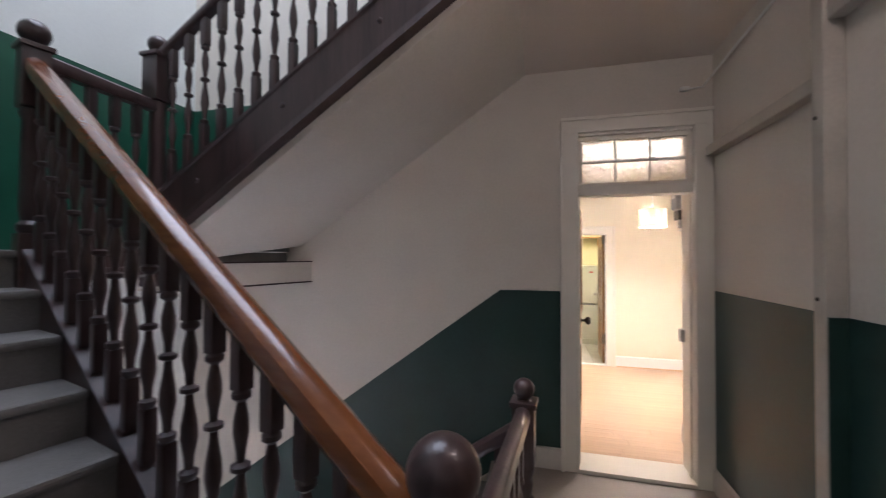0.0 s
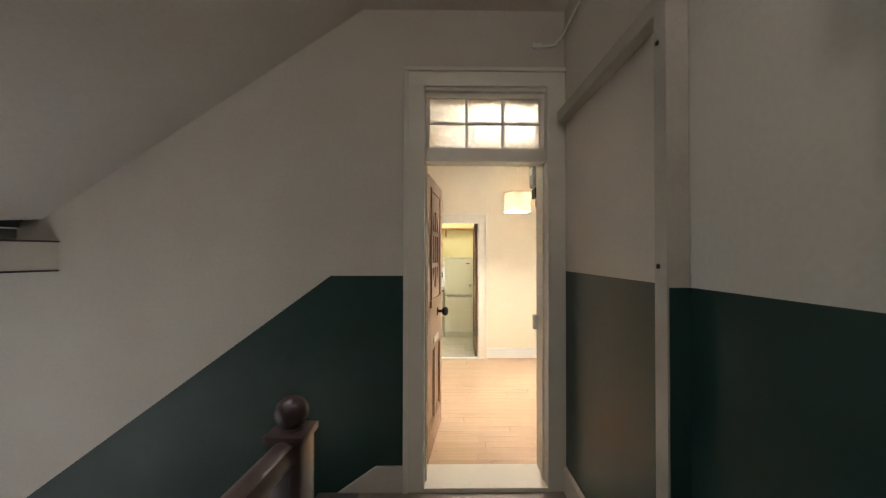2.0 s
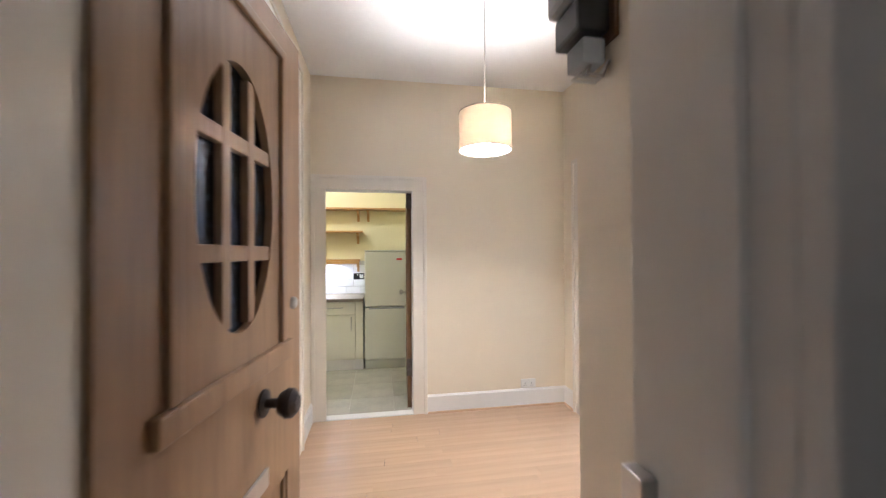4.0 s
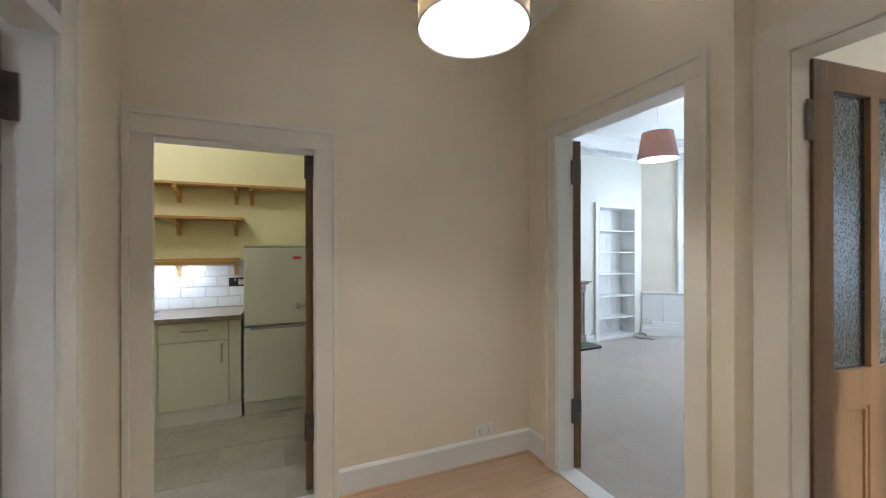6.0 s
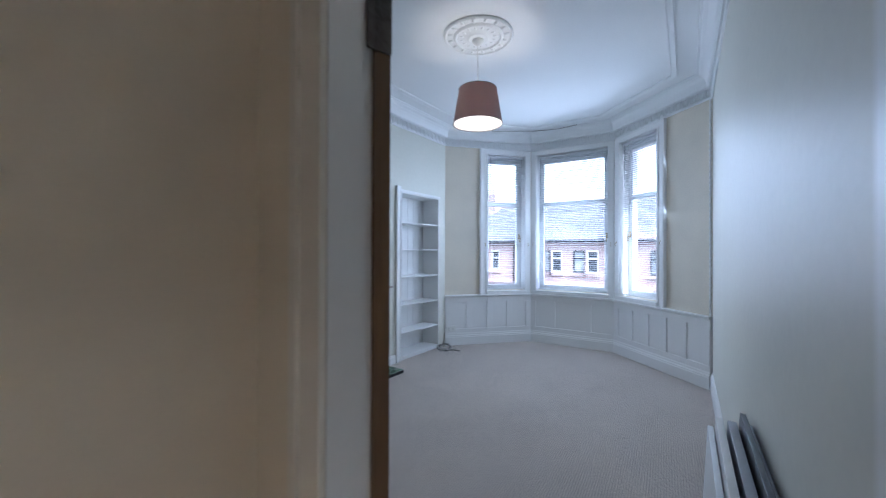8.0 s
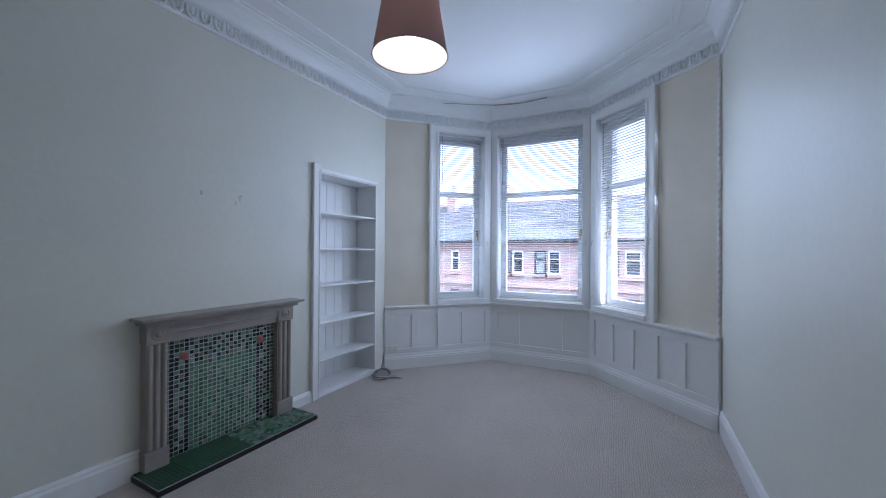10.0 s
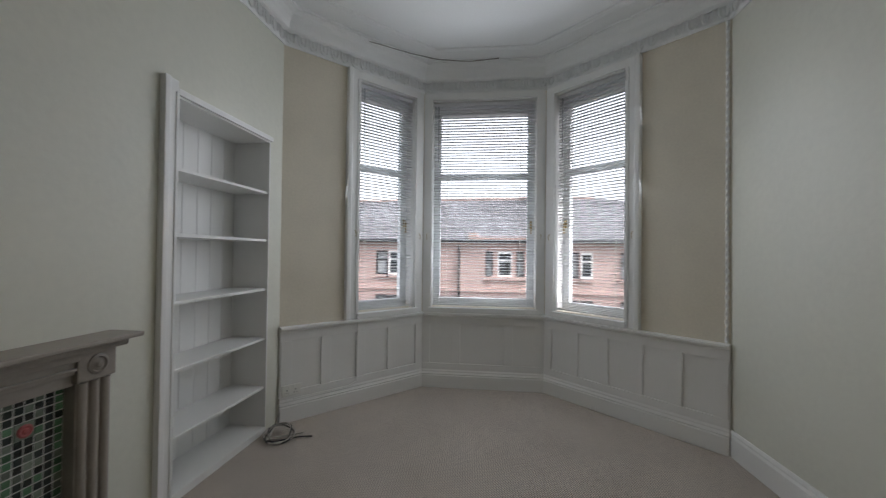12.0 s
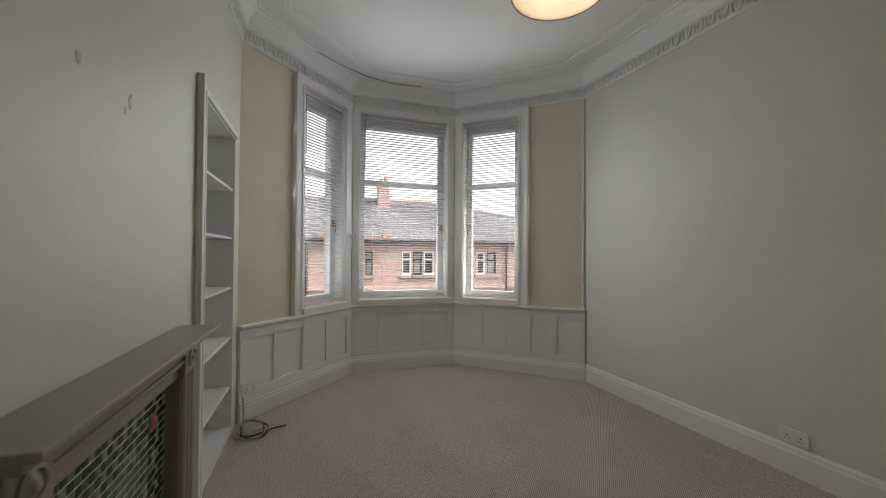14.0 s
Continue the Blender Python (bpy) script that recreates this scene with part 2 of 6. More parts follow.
def carpet_material():
    m = mat("beige_loop_carpet", (0.73, 0.645, 0.565), 0.95, vary=0.05, scale=2.2, grain=140, bump=0.0)
    n, l = m.node_tree.nodes, m.node_tree.links
    b = n["Principled BSDF"]
    tc, mp = n.new("ShaderNodeTexCoord"), n.new("ShaderNodeMapping")
    mp.inputs["Rotation"].default_value = (0, 0, radians(38))
    l.new(tc.outputs["Object"], mp.inputs[0])
    br = n.new("ShaderNodeTexBrick")
    br.inputs["Scale"].default_value = 24
    br.inputs["Color1"].default_value, br.inputs["Color2"].default_value, br.inputs["Mortar"].default_value = (1, 1, 1, 1), (0.8, 0.8, 0.8, 1), (0, 0, 0, 1)
    br.inputs["Mortar Size"].default_value, br.inputs["Mortar Smooth"].default_value = 0.05, 0.8
    l.new(mp.outputs[0], br.inputs["Vector"])
    nz, ad = n.new("ShaderNodeTexNoise"), n.new("ShaderNodeMath")
    nz.inputs["Scale"].default_value = 260
    l.new(tc.outputs["Object"], nz.inputs["Vector"])
    l.new(nz.outputs["Fac"], ad.inputs[0])
    l.new(br.outputs["Color"], ad.inputs[1])
    bp = n.new("ShaderNodeBump")
    bp.inputs["Strength"].default_value, bp.inputs["Distance"].default_value = 0.7, 0.006
    l.new(ad.outputs[0], bp.inputs["Height"])
    l.new(bp.outputs[0], b.inputs["Normal"])
    src = b.inputs["Base Color"].links[0].from_socket
    mul = n.new("ShaderNodeMixRGB")
    mul.blend_type = "MULTIPLY"
    mul.inputs[0].default_value = 0.65
    l.new(src, mul.inputs[1])
    l.new(br.outputs["Color"], mul.inputs[2])
    l.new(mul.outputs[0], b.inputs["Base Color"])
    return m


CARPET = carpet_material()


# ---- building helpers ----
def link_mesh(name, bm, material, parent=None, label="", m=None, smooth=False):
    me = bpy.data.meshes.new(name)
    bmesh.ops.recalc_face_normals(bm, faces=bm.faces)
    bm.to_mesh(me)
    bm.free()
    if smooth:
        me.polygons.foreach_set("use_smooth", [True] * len(me.polygons))
        me.set_sharp_from_angle(angle=radians(35))
    me.materials.append(material)
    ob = new(name, me)
    if m is not None:
        ob.matrix_basis = m
    if parent is not None:
        ob.parent = parent
    if label:
        tagged(ob, label)
    return ob


def part(name, bm, material, parent, label="", m=None, smooth=False):
    return link_mesh(name, bm, material, parent, label, m, smooth)


def thing(name, label, category, m, group="", kind=""):
    ob = new(name)
    ob.empty_display_size = 0.1
    ob.matrix_basis = m
    return tagged(ob, label, category, group, kind)


def box(bm, x0, x1, y0, y1, z0, z1, bevel=0.0, m=None):
    r = bmesh.ops.create_cube(bm, size=1)
    vs = r["verts"]
    for v in vs:
        v.co = Vector((x0 + (v.co.x + 0.5) * (x1 - x0), y0 + (v.co.y + 0.5) * (y1 - y0), z0 + (v.co.z + 0.5) * (z1 - z0)))
    if bevel:
        edges = list({e for v in vs for e in v.link_edges})
        r = bmesh.ops.bevel(bm, geom=edges, offset=bevel, segments=2, affect="EDGES", profile=0.6)
        vs = list({v for f in r["faces"] for v in f.verts} | {v for v in vs if v.is_valid})
    if m is not None:
        bmesh.ops.transform(bm, matrix=m, verts=vs)
    return bm


def boxes(*specs, bevel=0.0):
    bm = bmesh.new()
    for s in specs:
        box(bm, *s, bevel=bevel)
    return bm


def one(x0, x1, y0, y1, z0, z1, bevel=0.003):
    return box(bmesh.new(), x0, x1, y0, y1, z0, z1, bevel)


def lathe(profile, segs=16, bm=None, m=None):
    """Turns (radius, height) points about z."""
    bm = bm or bmesh.new()
    rings = []
    for r, z in profile:
        rings.append([bm.verts.new((r * math.cos(2 * math.pi * i / segs), r * math.sin(2 * math.pi * i / segs), z)) for i in range(segs)])
    for a, b in zip(rings, rings[1:]):
        for i in range(segs):
            bm.faces.new((a[i], a[(i + 1) % segs], b[(i + 1) % segs], b[i]))
    for ring in (rings[0], rings[-1]):
        bm.faces.new(ring)
    if m is not None:
        bmesh.ops.transform(bm, matrix=m, verts=[v for ring in rings for v in ring])
    return bm


def sweep(profile, path, bm=None, closed=False):
    """Carries a profile of (out, up) points along a line in plan; out is to the left of the way. Mitres at corners."""
    bm = bm or bmesh.new()
    pts = [Vector(p) for p in path]
    rings = []
    for i, p in enumerate(pts):
        a = (pts[i] - pts[i - 1]) if i else (pts[1] - pts[0])
        b = (pts[i + 1] - pts[i]) if i < len(pts) - 1 else a
        ah, bh = Vector((a.x, a.y, 0)).normalized(), Vector((b.x, b.y, 0)).normalized()
        na, nb = Vector((-ah.y, ah.x, 0)), Vector((-bh.y, bh.x, 0))
        n = (na + nb).normalized()
        n = n / max(n.dot(na), 0.3)
        rings.append([bm.verts.new(p + n * u + Vector((0, 0, v))) for u, v in profile])
    k = len(profile)
    for r, s in zip(rings, rings[1:]):
        for i in range(k):
            bm.faces.new((r[i], r[(i + 1) % k], s[(i + 1) % k], s[i]))
    bm.faces.new(rings[0])
    bm.faces.new(rings[-1])
    return bm


def tube(pts, radius, bm=None, segs=8):
    bm = bm or bmesh.new()
    pts = [Vector(p) for p in pts]
    rings = []
    for i, p in enumerate(pts):
        d = (pts[min(i + 1, len(pts) - 1)] - pts[max(i - 1, 0)]).normalized()
        s = d.orthogonal().normalized() if abs(d.z) > 0.9 else d.cross(Vector((0, 0, 1))).normalized()
        t = d.cross(s)
        rings.append([bm.verts.new(p + radius * (s * math.cos(2 * math.pi * j / segs) + t * math.sin(2 * math.pi * j / segs))) for j in range(segs)])
    for a, b in zip(rings, rings[1:]):
        for j in range(segs):
            bm.faces.new((a[j], a[(j + 1) % segs], b[(j + 1) % segs], b[j]))
    bm.faces.new(rings[0])
    bm.faces.new(rings[-1])
    return bm


def slab(points, z0, z1, bm=None):
    """A flat plate of any outline."""
    bm = bm or bmesh.new()
    low, high = [bm.verts.new((x, y, z0)) for x, y in points], [bm.verts.new((x, y, z1)) for x, y in points]
    bm.faces.new(low)
    bm.faces.new(high)
    k = len(points)
    for i in range(k):
        bm.faces.new((low[i], low[(i + 1) % k], high[(i + 1) % k], high[i]))
    return bm


def wall_frame(p0, p1):
    """The pose whose x runs from p0 to p1 in plan, y to its left, z up."""
    d = Vector((p1[0] - p0[0], p1[1] - p0[1]))
    return pose(p0[0], p0[1], 0, 0, 0, math.degrees(math.atan2(d.y, d.x))), d.length


def wall(name, p0, p1, thick, z0, z1, material, openings=()):
    """A wall whose face runs from p0 to p1; the body lies to the right of that way. Openings are (s0, s1, low, high)."""
    m, length = wall_frame(p0, p1)
    xs = sorted({0.0, length, *(min(max(v, 0), length) for o in openings for v in o[:2])})
    zs = sorted({z0, z1, *(min(max(v, z0), z1) for o in openings for v in o[2:])})
    solid = {}
    for i in range(len(xs) - 1):
        for j in range(len(zs) - 1):
            cx, cz = (xs[i] + xs[i + 1]) / 2, (zs[j] + zs[j + 1]) / 2
            solid[i, j] = not any(o[0] < cx < o[1] and o[2] < cz < o[3] for o in openings)
    bm = bmesh.new()
    cache = {}

    def v(i, j, back):
        key = (i, j, back)
        if key not in cache:
            cache[key] = bm.verts.new((xs[i], -thick if back else 0, zs[j]))
        return cache[key]

    for (i, j), full in solid.items():
        if not full:
            continue
        for back in (0, 1):
            bm.faces.new([v(i, j, back), v(i + 1, j, back), v(i + 1, j + 1, back), v(i, j + 1, back)])
        for di, dj, a, b in ((-1, 0, (i, j), (i, j + 1)), (1, 0, (i + 1, j), (i + 1, j + 1)), (0, -1, (i, j), (i + 1, j)), (0, 1, (i, j + 1), (i + 1, j + 1))):
            if not solid.get((i + di, j + dj), False):
                bm.faces.new([v(*a, 0), v(*b, 0), v(*b, 1), v(*a, 1)])
    ob = link_mesh(name, bm, material, m=m)
    return tagged(ob, kind="structure")


def structure(name, bm, material, label="", m=None, smooth=False):
    return tagged(link_mesh(name, bm, material, m=m, smooth=smooth), label, kind="structure")


SKIRT = [(0, 0), (0.022, 0), (0.022, 0.13), (0.016, 0.145), (0.016, 0.155), (0.008, 0.17), (0, 0.17)]
HALL_SKIRT = [(0, 0), (0.02, 0), (0.02, 0.15), (0.008, 0.165), (0, 0.165)]


def casing(name, s0, s1, top, m, width=0.13, proud=0.022, material=GLOSS):
    """Moulded boards round an opening, on the face of a wall whose pose is m."""
    t = tagged(thing(name, "white gloss painted door casing with a stepped edge", "door casing", m), kind="structure")
    for n_, x0, x1, z0, z1 in (("jamb_board", s0 - width, s0, 0, top), ("jamb_board", s1, s1 + width, 0, top), ("head_board", s0 - width, s1 + width, top, top + width)):
        bm = one(x0, x1, 0.001, proud, z0, z1, 0.004)
        if n_ == "jamb_board":
            e = x0 if x1 == s0 else x1 - 0.03
            box(bm, e, e + 0.03, proud - 0.004, proud + 0.012, z0, z1 + (width if n_ == "jamb_board" else 0), 0.004)
        else:
            box(bm, x0 + 0.03, x1 - 0.03, proud - 0.004, proud + 0.012, z1 - 0.03, z1, 0.004)
        part(n_, bm, material, t)
    return t


def hinge(parent, m, flat=False):
    """A butt hinge: one leaf on the door's edge, the other on the jamb, flat beside it or folded back."""
    bm = one(-0.022, 0.022, -0.003, 0.003, -0.08, 0.08, 0.001)
    lathe([(0.007, -0.082), (0.007, 0.082)], 8, bm, pose(0.022, -0.004, 0))
    if flat:
        box(bm, 0.024, 0.047, -0.003, 0.003, -0.08, 0.08, 0.001)
    else:
        box(bm, -0.024, -0.020, 0.003, 0.038, -0.08, 0.08, 0.001)
    for z in (-0.055, 0.0, 0.055):
        box(bm, -0.004, 0.004, -0.0045, 0.0, z - 0.004, z + 0.004, 0)
    return part("hinge", bm, HINGE_IRON, parent, "dark worn iron butt hinge", m)


def panel_leaf(name, label, m, width, height, thick, material, panels, panes=(), knob_z=1.0, knob_side=1, knob_mat=BRASS, glass_mat=OBSCURE, hinges=True, flat=False):
    """A door leaf hinged at x = 0. Panels and panes: (x0, x1, z0, z1). The frame is one mesh with holes."""
    t = thing(name, label, "door", m)
    holes = list(panels) + list(panes)
    xs = sorted({0.0, width, *(v for h in holes for v in h[:2])})
    zs = sorted({0.0, height, *(v for h in holes for v in h[2:])})
    bm = bmesh.new()
    cells = {(i, j): not any(h[0] < (xs[i] + xs[i + 1]) / 2 < h[1] and h[2] < (zs[j] + zs[j + 1]) / 2 < h[3] for h in holes) for i in range(len(xs) - 1) for j in range(len(zs) - 1)}
    cache = {}

    def v(i, j, b):
        if (i, j, b) not in cache:
            cache[i, j, b] = bm.verts.new((xs[i], b * thick, zs[j]))
        return cache[i, j, b]

    for (i, j), full in cells.items():
        if full:
            for b in (0, 1):
                bm.faces.new([v(i, j, b), v(i + 1, j, b), v(i + 1, j + 1, b), v(i, j + 1, b)])
            for di, dj, p, q in ((-1, 0, (i, j), (i, j + 1)), (1, 0, (i + 1, j), (i + 1, j + 1)), (0, -1, (i, j), (i + 1, j)), (0, 1, (i, j + 1), (i + 1, j + 1))):
                if not cells.get((i + di, j + dj), False):
                    bm.faces.new([v(*p, 0), v(*q, 0), v(*q, 1), v(*p, 1)])
    part("door_frame", bm, material, t)
    for x0, x1, z0, z1 in panels:
        bm = one(x0 - 0.005, x1 + 0.005, thick * 0.32, thick * 0.68, z0 - 0.005, z1 + 0.005, 0)
        for yy in (thick * 0.12, thick * 0.62):
            for a in ((x0, x1, z0, z0 + 0.018), (x0, x1, z1 - 0.018, z1), (x0, x0 + 0.018, z0 + 0.018, z1 - 0.018), (x1 - 0.018, x1, z0 + 0.018, z1 - 0.018)):
                box(bm, a[0], a[1], yy, yy + thick * 0.26, a[2], a[3], 0.003)
        part("panel", bm, material, t)
    for x0, x1, z0, z1 in panes:
        g = part("pane", one(x0 - 0.004, x1 + 0.004, thick * 0.45, thick * 0.55, z0 - 0.004, z1 + 0.004, 0), glass_mat, t, "obscured textured glass pane")
    if knob_z:
        kx = width - 0.06 if knob_side > 0 else 0.06
        bm = lathe([(0.026, 0), (0.026, 0.005), (0.009, 0.008), (0.009, 0.03), (0.02, 0.036), (0.028, 0.05), (0.027, 0.062), (0.016, 0.072), (0.0, 0.073)], 16, None, pose(kx, 0, knob_z, 90))
        lathe([(0.026, 0), (0.026, 0.005), (0.009, 0.008), (0.009, 0.03), (0.02, 0.036), (0.028, 0.05), (0.027, 0.062), (0.016, 0.072), (0.0, 0.073)], 16, bm, pose(kx, thick, knob_z, -90))
        part("door_knob", bm, knob_mat, t, "round metal door knob", smooth=True)
    if hinges:
        for z in (0.38, 1.96):
            hinge(t, pose(-0.004, thick / 2, z, 0, 0, 90), flat)
    return t

# ---- structure: plan ----
FY = 0.835            # landing face of the front wall
RX = 1.0              # landing right wall
HX0, HX1 = -0.14, 2.24  # hall side walls
BDX, BD0, BD1 = 2.385, 1.75, 2.512  # recessed bedroom doorway
KY = 4.0              # hall end wall
HC, RC, LC = 3.04, 3.20, 3.20  # ceilings: hall, room, landing


def fire_wall_y(x):
    return 6.345 - 0.05 * (6.2 - x)


def right_wall_y(x):
    return 3.12 - 0.082 * (6.42 - x)


BAY = [(6.22, fire_wall_y(6.22)), (7.29, 5.475), (7.375, 4.26), (6.42, 3.12)]
R_A, R_B = (2.37, fire_wall_y(2.37)), (2.37, right_wall_y(2.37))

# floors
structure("floor_landing", slab([(-0.36, -4.2), (RX, -4.2), (RX, FY), (-0.36, FY)], -0.2, 0.0), LANDING_FLOOR)
structure("floor_living_room", slab([R_B, BAY[3], BAY[2], BAY[1], BAY[0], R_A], -0.08, 0.0), CARPET, "beige looped pile carpet with worn seams")
structure("floor_kitchen_base", slab([(-1.5, KY + 0.051), (1.6, KY + 0.051), (1.6, 6.0), (-1.5, 6.0)], -0.1, -0.006), GROUT)
structure("floor_hall_base", slab([(-1.4, FY + 0.05), (2.41, FY + 0.05), (2.41, 2.7), (2.37, 2.7), (2.37, KY + 0.05), (-1.4, KY + 0.05)], -0.1, -0.012), BLACK)
structure("floor_bedroom", slab([(2.41, 0.0), (5.2, 0.0), (5.2, 2.7), (2.41, 2.7)], -0.1, 0.0), CARPET)

# ceilings
structure("ceiling_hall", slab([(-1.4, FY + 0.1), (2.45, FY + 0.1), (2.45, 2.7), (2.3, 2.7), (2.3, KY + 0.06), (-1.4, KY + 0.06)], HC, HC + 0.1), CEILING)
structure("ceiling_living_room", slab([(2.3, 2.6), (8, 2.6), (8, 6.7), (2.3, 6.7)], RC, RC + 0.1), CEILING)
structure("ceiling_kitchen", slab([(-1.6, KY + 0.06), (1.7, KY + 0.06), (1.7, 6.1), (-1.6, 6.1)], HC, HC + 0.1), CEILING)
structure("ceiling_bedroom", slab([(2.45, -0.1), (5.3, -0.1), (5.3, 2.7), (2.45, 2.7)], HC, HC + 0.1), CEILING)
structure("ceiling_landing", slab([(-0.36, -4.2), (RX + 0.1, -4.2), (RX + 0.1, FY), (-0.36, FY)], LC, LC + 0.2), LANDING_CEILING)

# landing walls (face is to the left of the way)
wall("wall_landing_front", (RX, FY), (-4.3, FY), 0.26, -3.0, 6.4, LANDING_WALL, [(RX - 0.873 - 0.03, RX - 0.061 + 0.03, 0.0, 2.70)])
wall("wall_landing_right", (RX, -4.2), (RX, FY), 0.15, -0.2, 6.4, LANDING_WALL, [(2.04, 2.88, 0.0, 2.2)])
wall("wall_landing_back", (-4.3, -4.2), (RX + 0.15, -4.2), 0.15, -3.0, 6.4, LANDING_WALL)
wall("wall_stair_end", (-4.3, FY), (-4.3, -4.2), 0.2, -3.0, 6.4, STAIR_WHITE)
structure("ceiling_stairwell", slab([(-4.4, -4.3), (RX + 0.1, -4.3), (RX + 0.1, FY), (-4.4, FY)], 6.4, 6.5), STAIR_WHITE)

# hall walls
wall("wall_hall_left", (HX0, KY), (HX0, FY + 0.26), 0.13, -0.1, HC, CREAM_WALL, [(KY - 3.40, KY - 2.60, 0.0, 2.72)])
wall("wall_hall_end", (HX1, KY), (HX0 - 0.13, KY), 0.13, -0.1, HC, CREAM_WALL, [(HX1 - 0.757, HX1 + 0.07, -0.1, 2.035)])
wall("wall_hall_right", (HX1, 2.63), (HX1, KY), 0.13, -0.1, RC, CREAM_WALL, [(2.823 - 2.63, 3.69 - 2.63, 0.0, 2.205)])
wall("wall_hall_recess", (BDX, 1.57), (BDX, 2.64), 0.13, -0.1, HC, CREAM_WALL, [(BD0 - 1.57, BD1 - 1.57, 0.0, 2.225)])
structure("wall_hall_recess_return", slab([(HX1 + 0.125, 2.632), (BDX + 0.1, 2.632), (BDX + 0.1, 2.75), (HX1 + 0.125, 2.75)], -0.1, RC), CREAM_WALL)
wall("wall_passage_return", (1.15, 1.57), (BDX, 1.57), 0.12, -0.1, HC, CREAM_WALL)
wall("wall_passage_right", (1.04, FY + 0.26), (1.04, 1.57), 0.12, -0.1, HC, CREAM_WALL)
# small room behind the left hall door
wall("wall_side_room", (-1.4, KY), (-1.4, 1.6), 0.1, -0.1, HC, CREAM_WALL)
# kitchen
wall("wall_kitchen_back", (1.55, 5.98), (-1.45, 5.98), 0.2, -0.1, HC, KITCHEN_WALL)
wall("wall_kitchen_left", (-1.45, 5.98), (-1.45, KY + 0.13), 0.1, -0.1, HC, KITCHEN_WALL)
wall("wall_kitchen_right", (1.55, KY + 0.13), (1.55, 5.98), 0.1, -0.1, HC, KITCHEN_WALL)
wall("wall_kitchen_front", (-1.45, KY + 0.134), (1.55, KY + 0.134), 0.004, -0.1, HC, KITCHEN_WALL, [(1.38, 2.215, -0.1, 2.045)])
# bedroom beyond the glazed door
wall("wall_bedroom_back", (2.37, 0.0), (5.2, 0.0), 0.1, -0.1, HC, CREAM_WALL)
wall("wall_bedroom_window", (5.2, 0.0), (5.2, 2.7), 0.2, -0.1, HC, CREAM_WALL, [(2.27, 2.60, 1.0, 2.0)])
wall("wall_bedroom_side", (5.2, 2.66), (BDX + 0.13, 2.66), 0.04, -0.1, HC, CREAM_WALL)

# living room
ALC0, ALC1 = 5.215, 6.06
fw_m, fw_len = wall_frame(BAY[0], R_A)
ALC_S0, ALC_S1 = (6.22 - ALC1) / math.cos(0.05), (6.22 - ALC0) / math.cos(0.05)
wall("wall_fireplace", BAY[0], R_A, 0.30, -0.1, RC, ROOM_WALL, [(ALC_S0, ALC_S1, 0.0, 2.13)])
wall("wall_living_right", R_B, BAY[3], 0.15, -0.1, RC, ROOM_WALL)
wall("wall_living_door_side", (2.374, fire_wall_y(2.37)), (2.374, right_wall_y(2.37)), 0.004, -0.1, RC, ROOM_WALL, [(fire_wall_y(2.37) - 3.69, fire_wall_y(2.37) - 2.823, -0.1, 2.205)])

WZ0, WZ1 = 0.79, 2.865
FACETS = [(BAY[1], BAY[0]), (BAY[2], BAY[1]), (BAY[3], BAY[2])]
OPEN = []
for k, (a, b) in enumerate(FACETS):
    _, ln = wall_frame(a, b)
    s0, s1 = ((0.10, ln - 0.66), (0.09, ln - 0.09), (0.71, ln - 0.10))[k]
    OPEN.append((s0, s1))
    wall("wall_bay_%d" % (k + 1), a, b, 0.28, -4.6, RC, BAY_WALL, [(s0, s1, WZ0, WZ1)])


# ---- landing and stairs ----
RISE, GOING = 0.172, 0.25
PITCH = RISE / GOING
PA, PA2 = (-0.415, -1.67), (-2.6, -1.10)
PB, PB2 = (-0.313, -0.488), (-2.62, -0.47)
END_X = -3.75


def baluster_mesh(height):
    """A turned baluster with square ends."""
    k = height
    bm = boxes((-0.021, 0.021, -0.021, 0.021, 0, 0.22 * k), (-0.021, 0.021, -0.021, 0.021, 0.80 * k, k), bevel=0.002)
    lathe([(0.019, 0.22 * k), (0.026, 0.235 * k), (0.026, 0.25 * k), (0.012, 0.26 * k), (0.014, 0.30 * k), (0.024, 0.37 * k), (0.022, 0.42 * k), (0.012, 0.50 * k), (0.011, 0.53 * k), (0.026, 0.54 * k),
           (0.026, 0.555 * k), (0.011, 0.565 * k), (0.013, 0.60 * k), (0.021, 0.66 * k), (0.02, 0.70 * k), (0.011, 0.76 * k), (0.025, 0.775 * k), (0.025, 0.79 * k), (0.018, 0.80 * k)], 10, bm)
    me = bpy.data.meshes.new("baluster")
    bmesh.ops.recalc_face_normals(bm, faces=bm.faces)
    bm.to_mesh(me)
    bm.free()
    me.polygons.foreach_set("use_smooth", [True] * len(me.polygons))
    me.set_sharp_from_angle(angle=radians(40))
    me.materials.append(BALUSTER)
    return me


BALUSTER_MESH = baluster_mesh(0.78)
RAIL = [(-0.034, -0.02), (-0.036, 0.005), (-0.03, 0.03), (-0.015, 0.043), (0.0, 0.046), (0.015, 0.043), (0.03, 0.03), (0.036, 0.005), (0.034, -0.02), (0.026, -0.032), (-0.026, -0.032)]


def rail_bm(length, z0, slope, k=1.0):
    return sweep([(u * k, v * k) for u, v in RAIL], [(0, 0, z0), (length, 0, z0 + slope * length)])


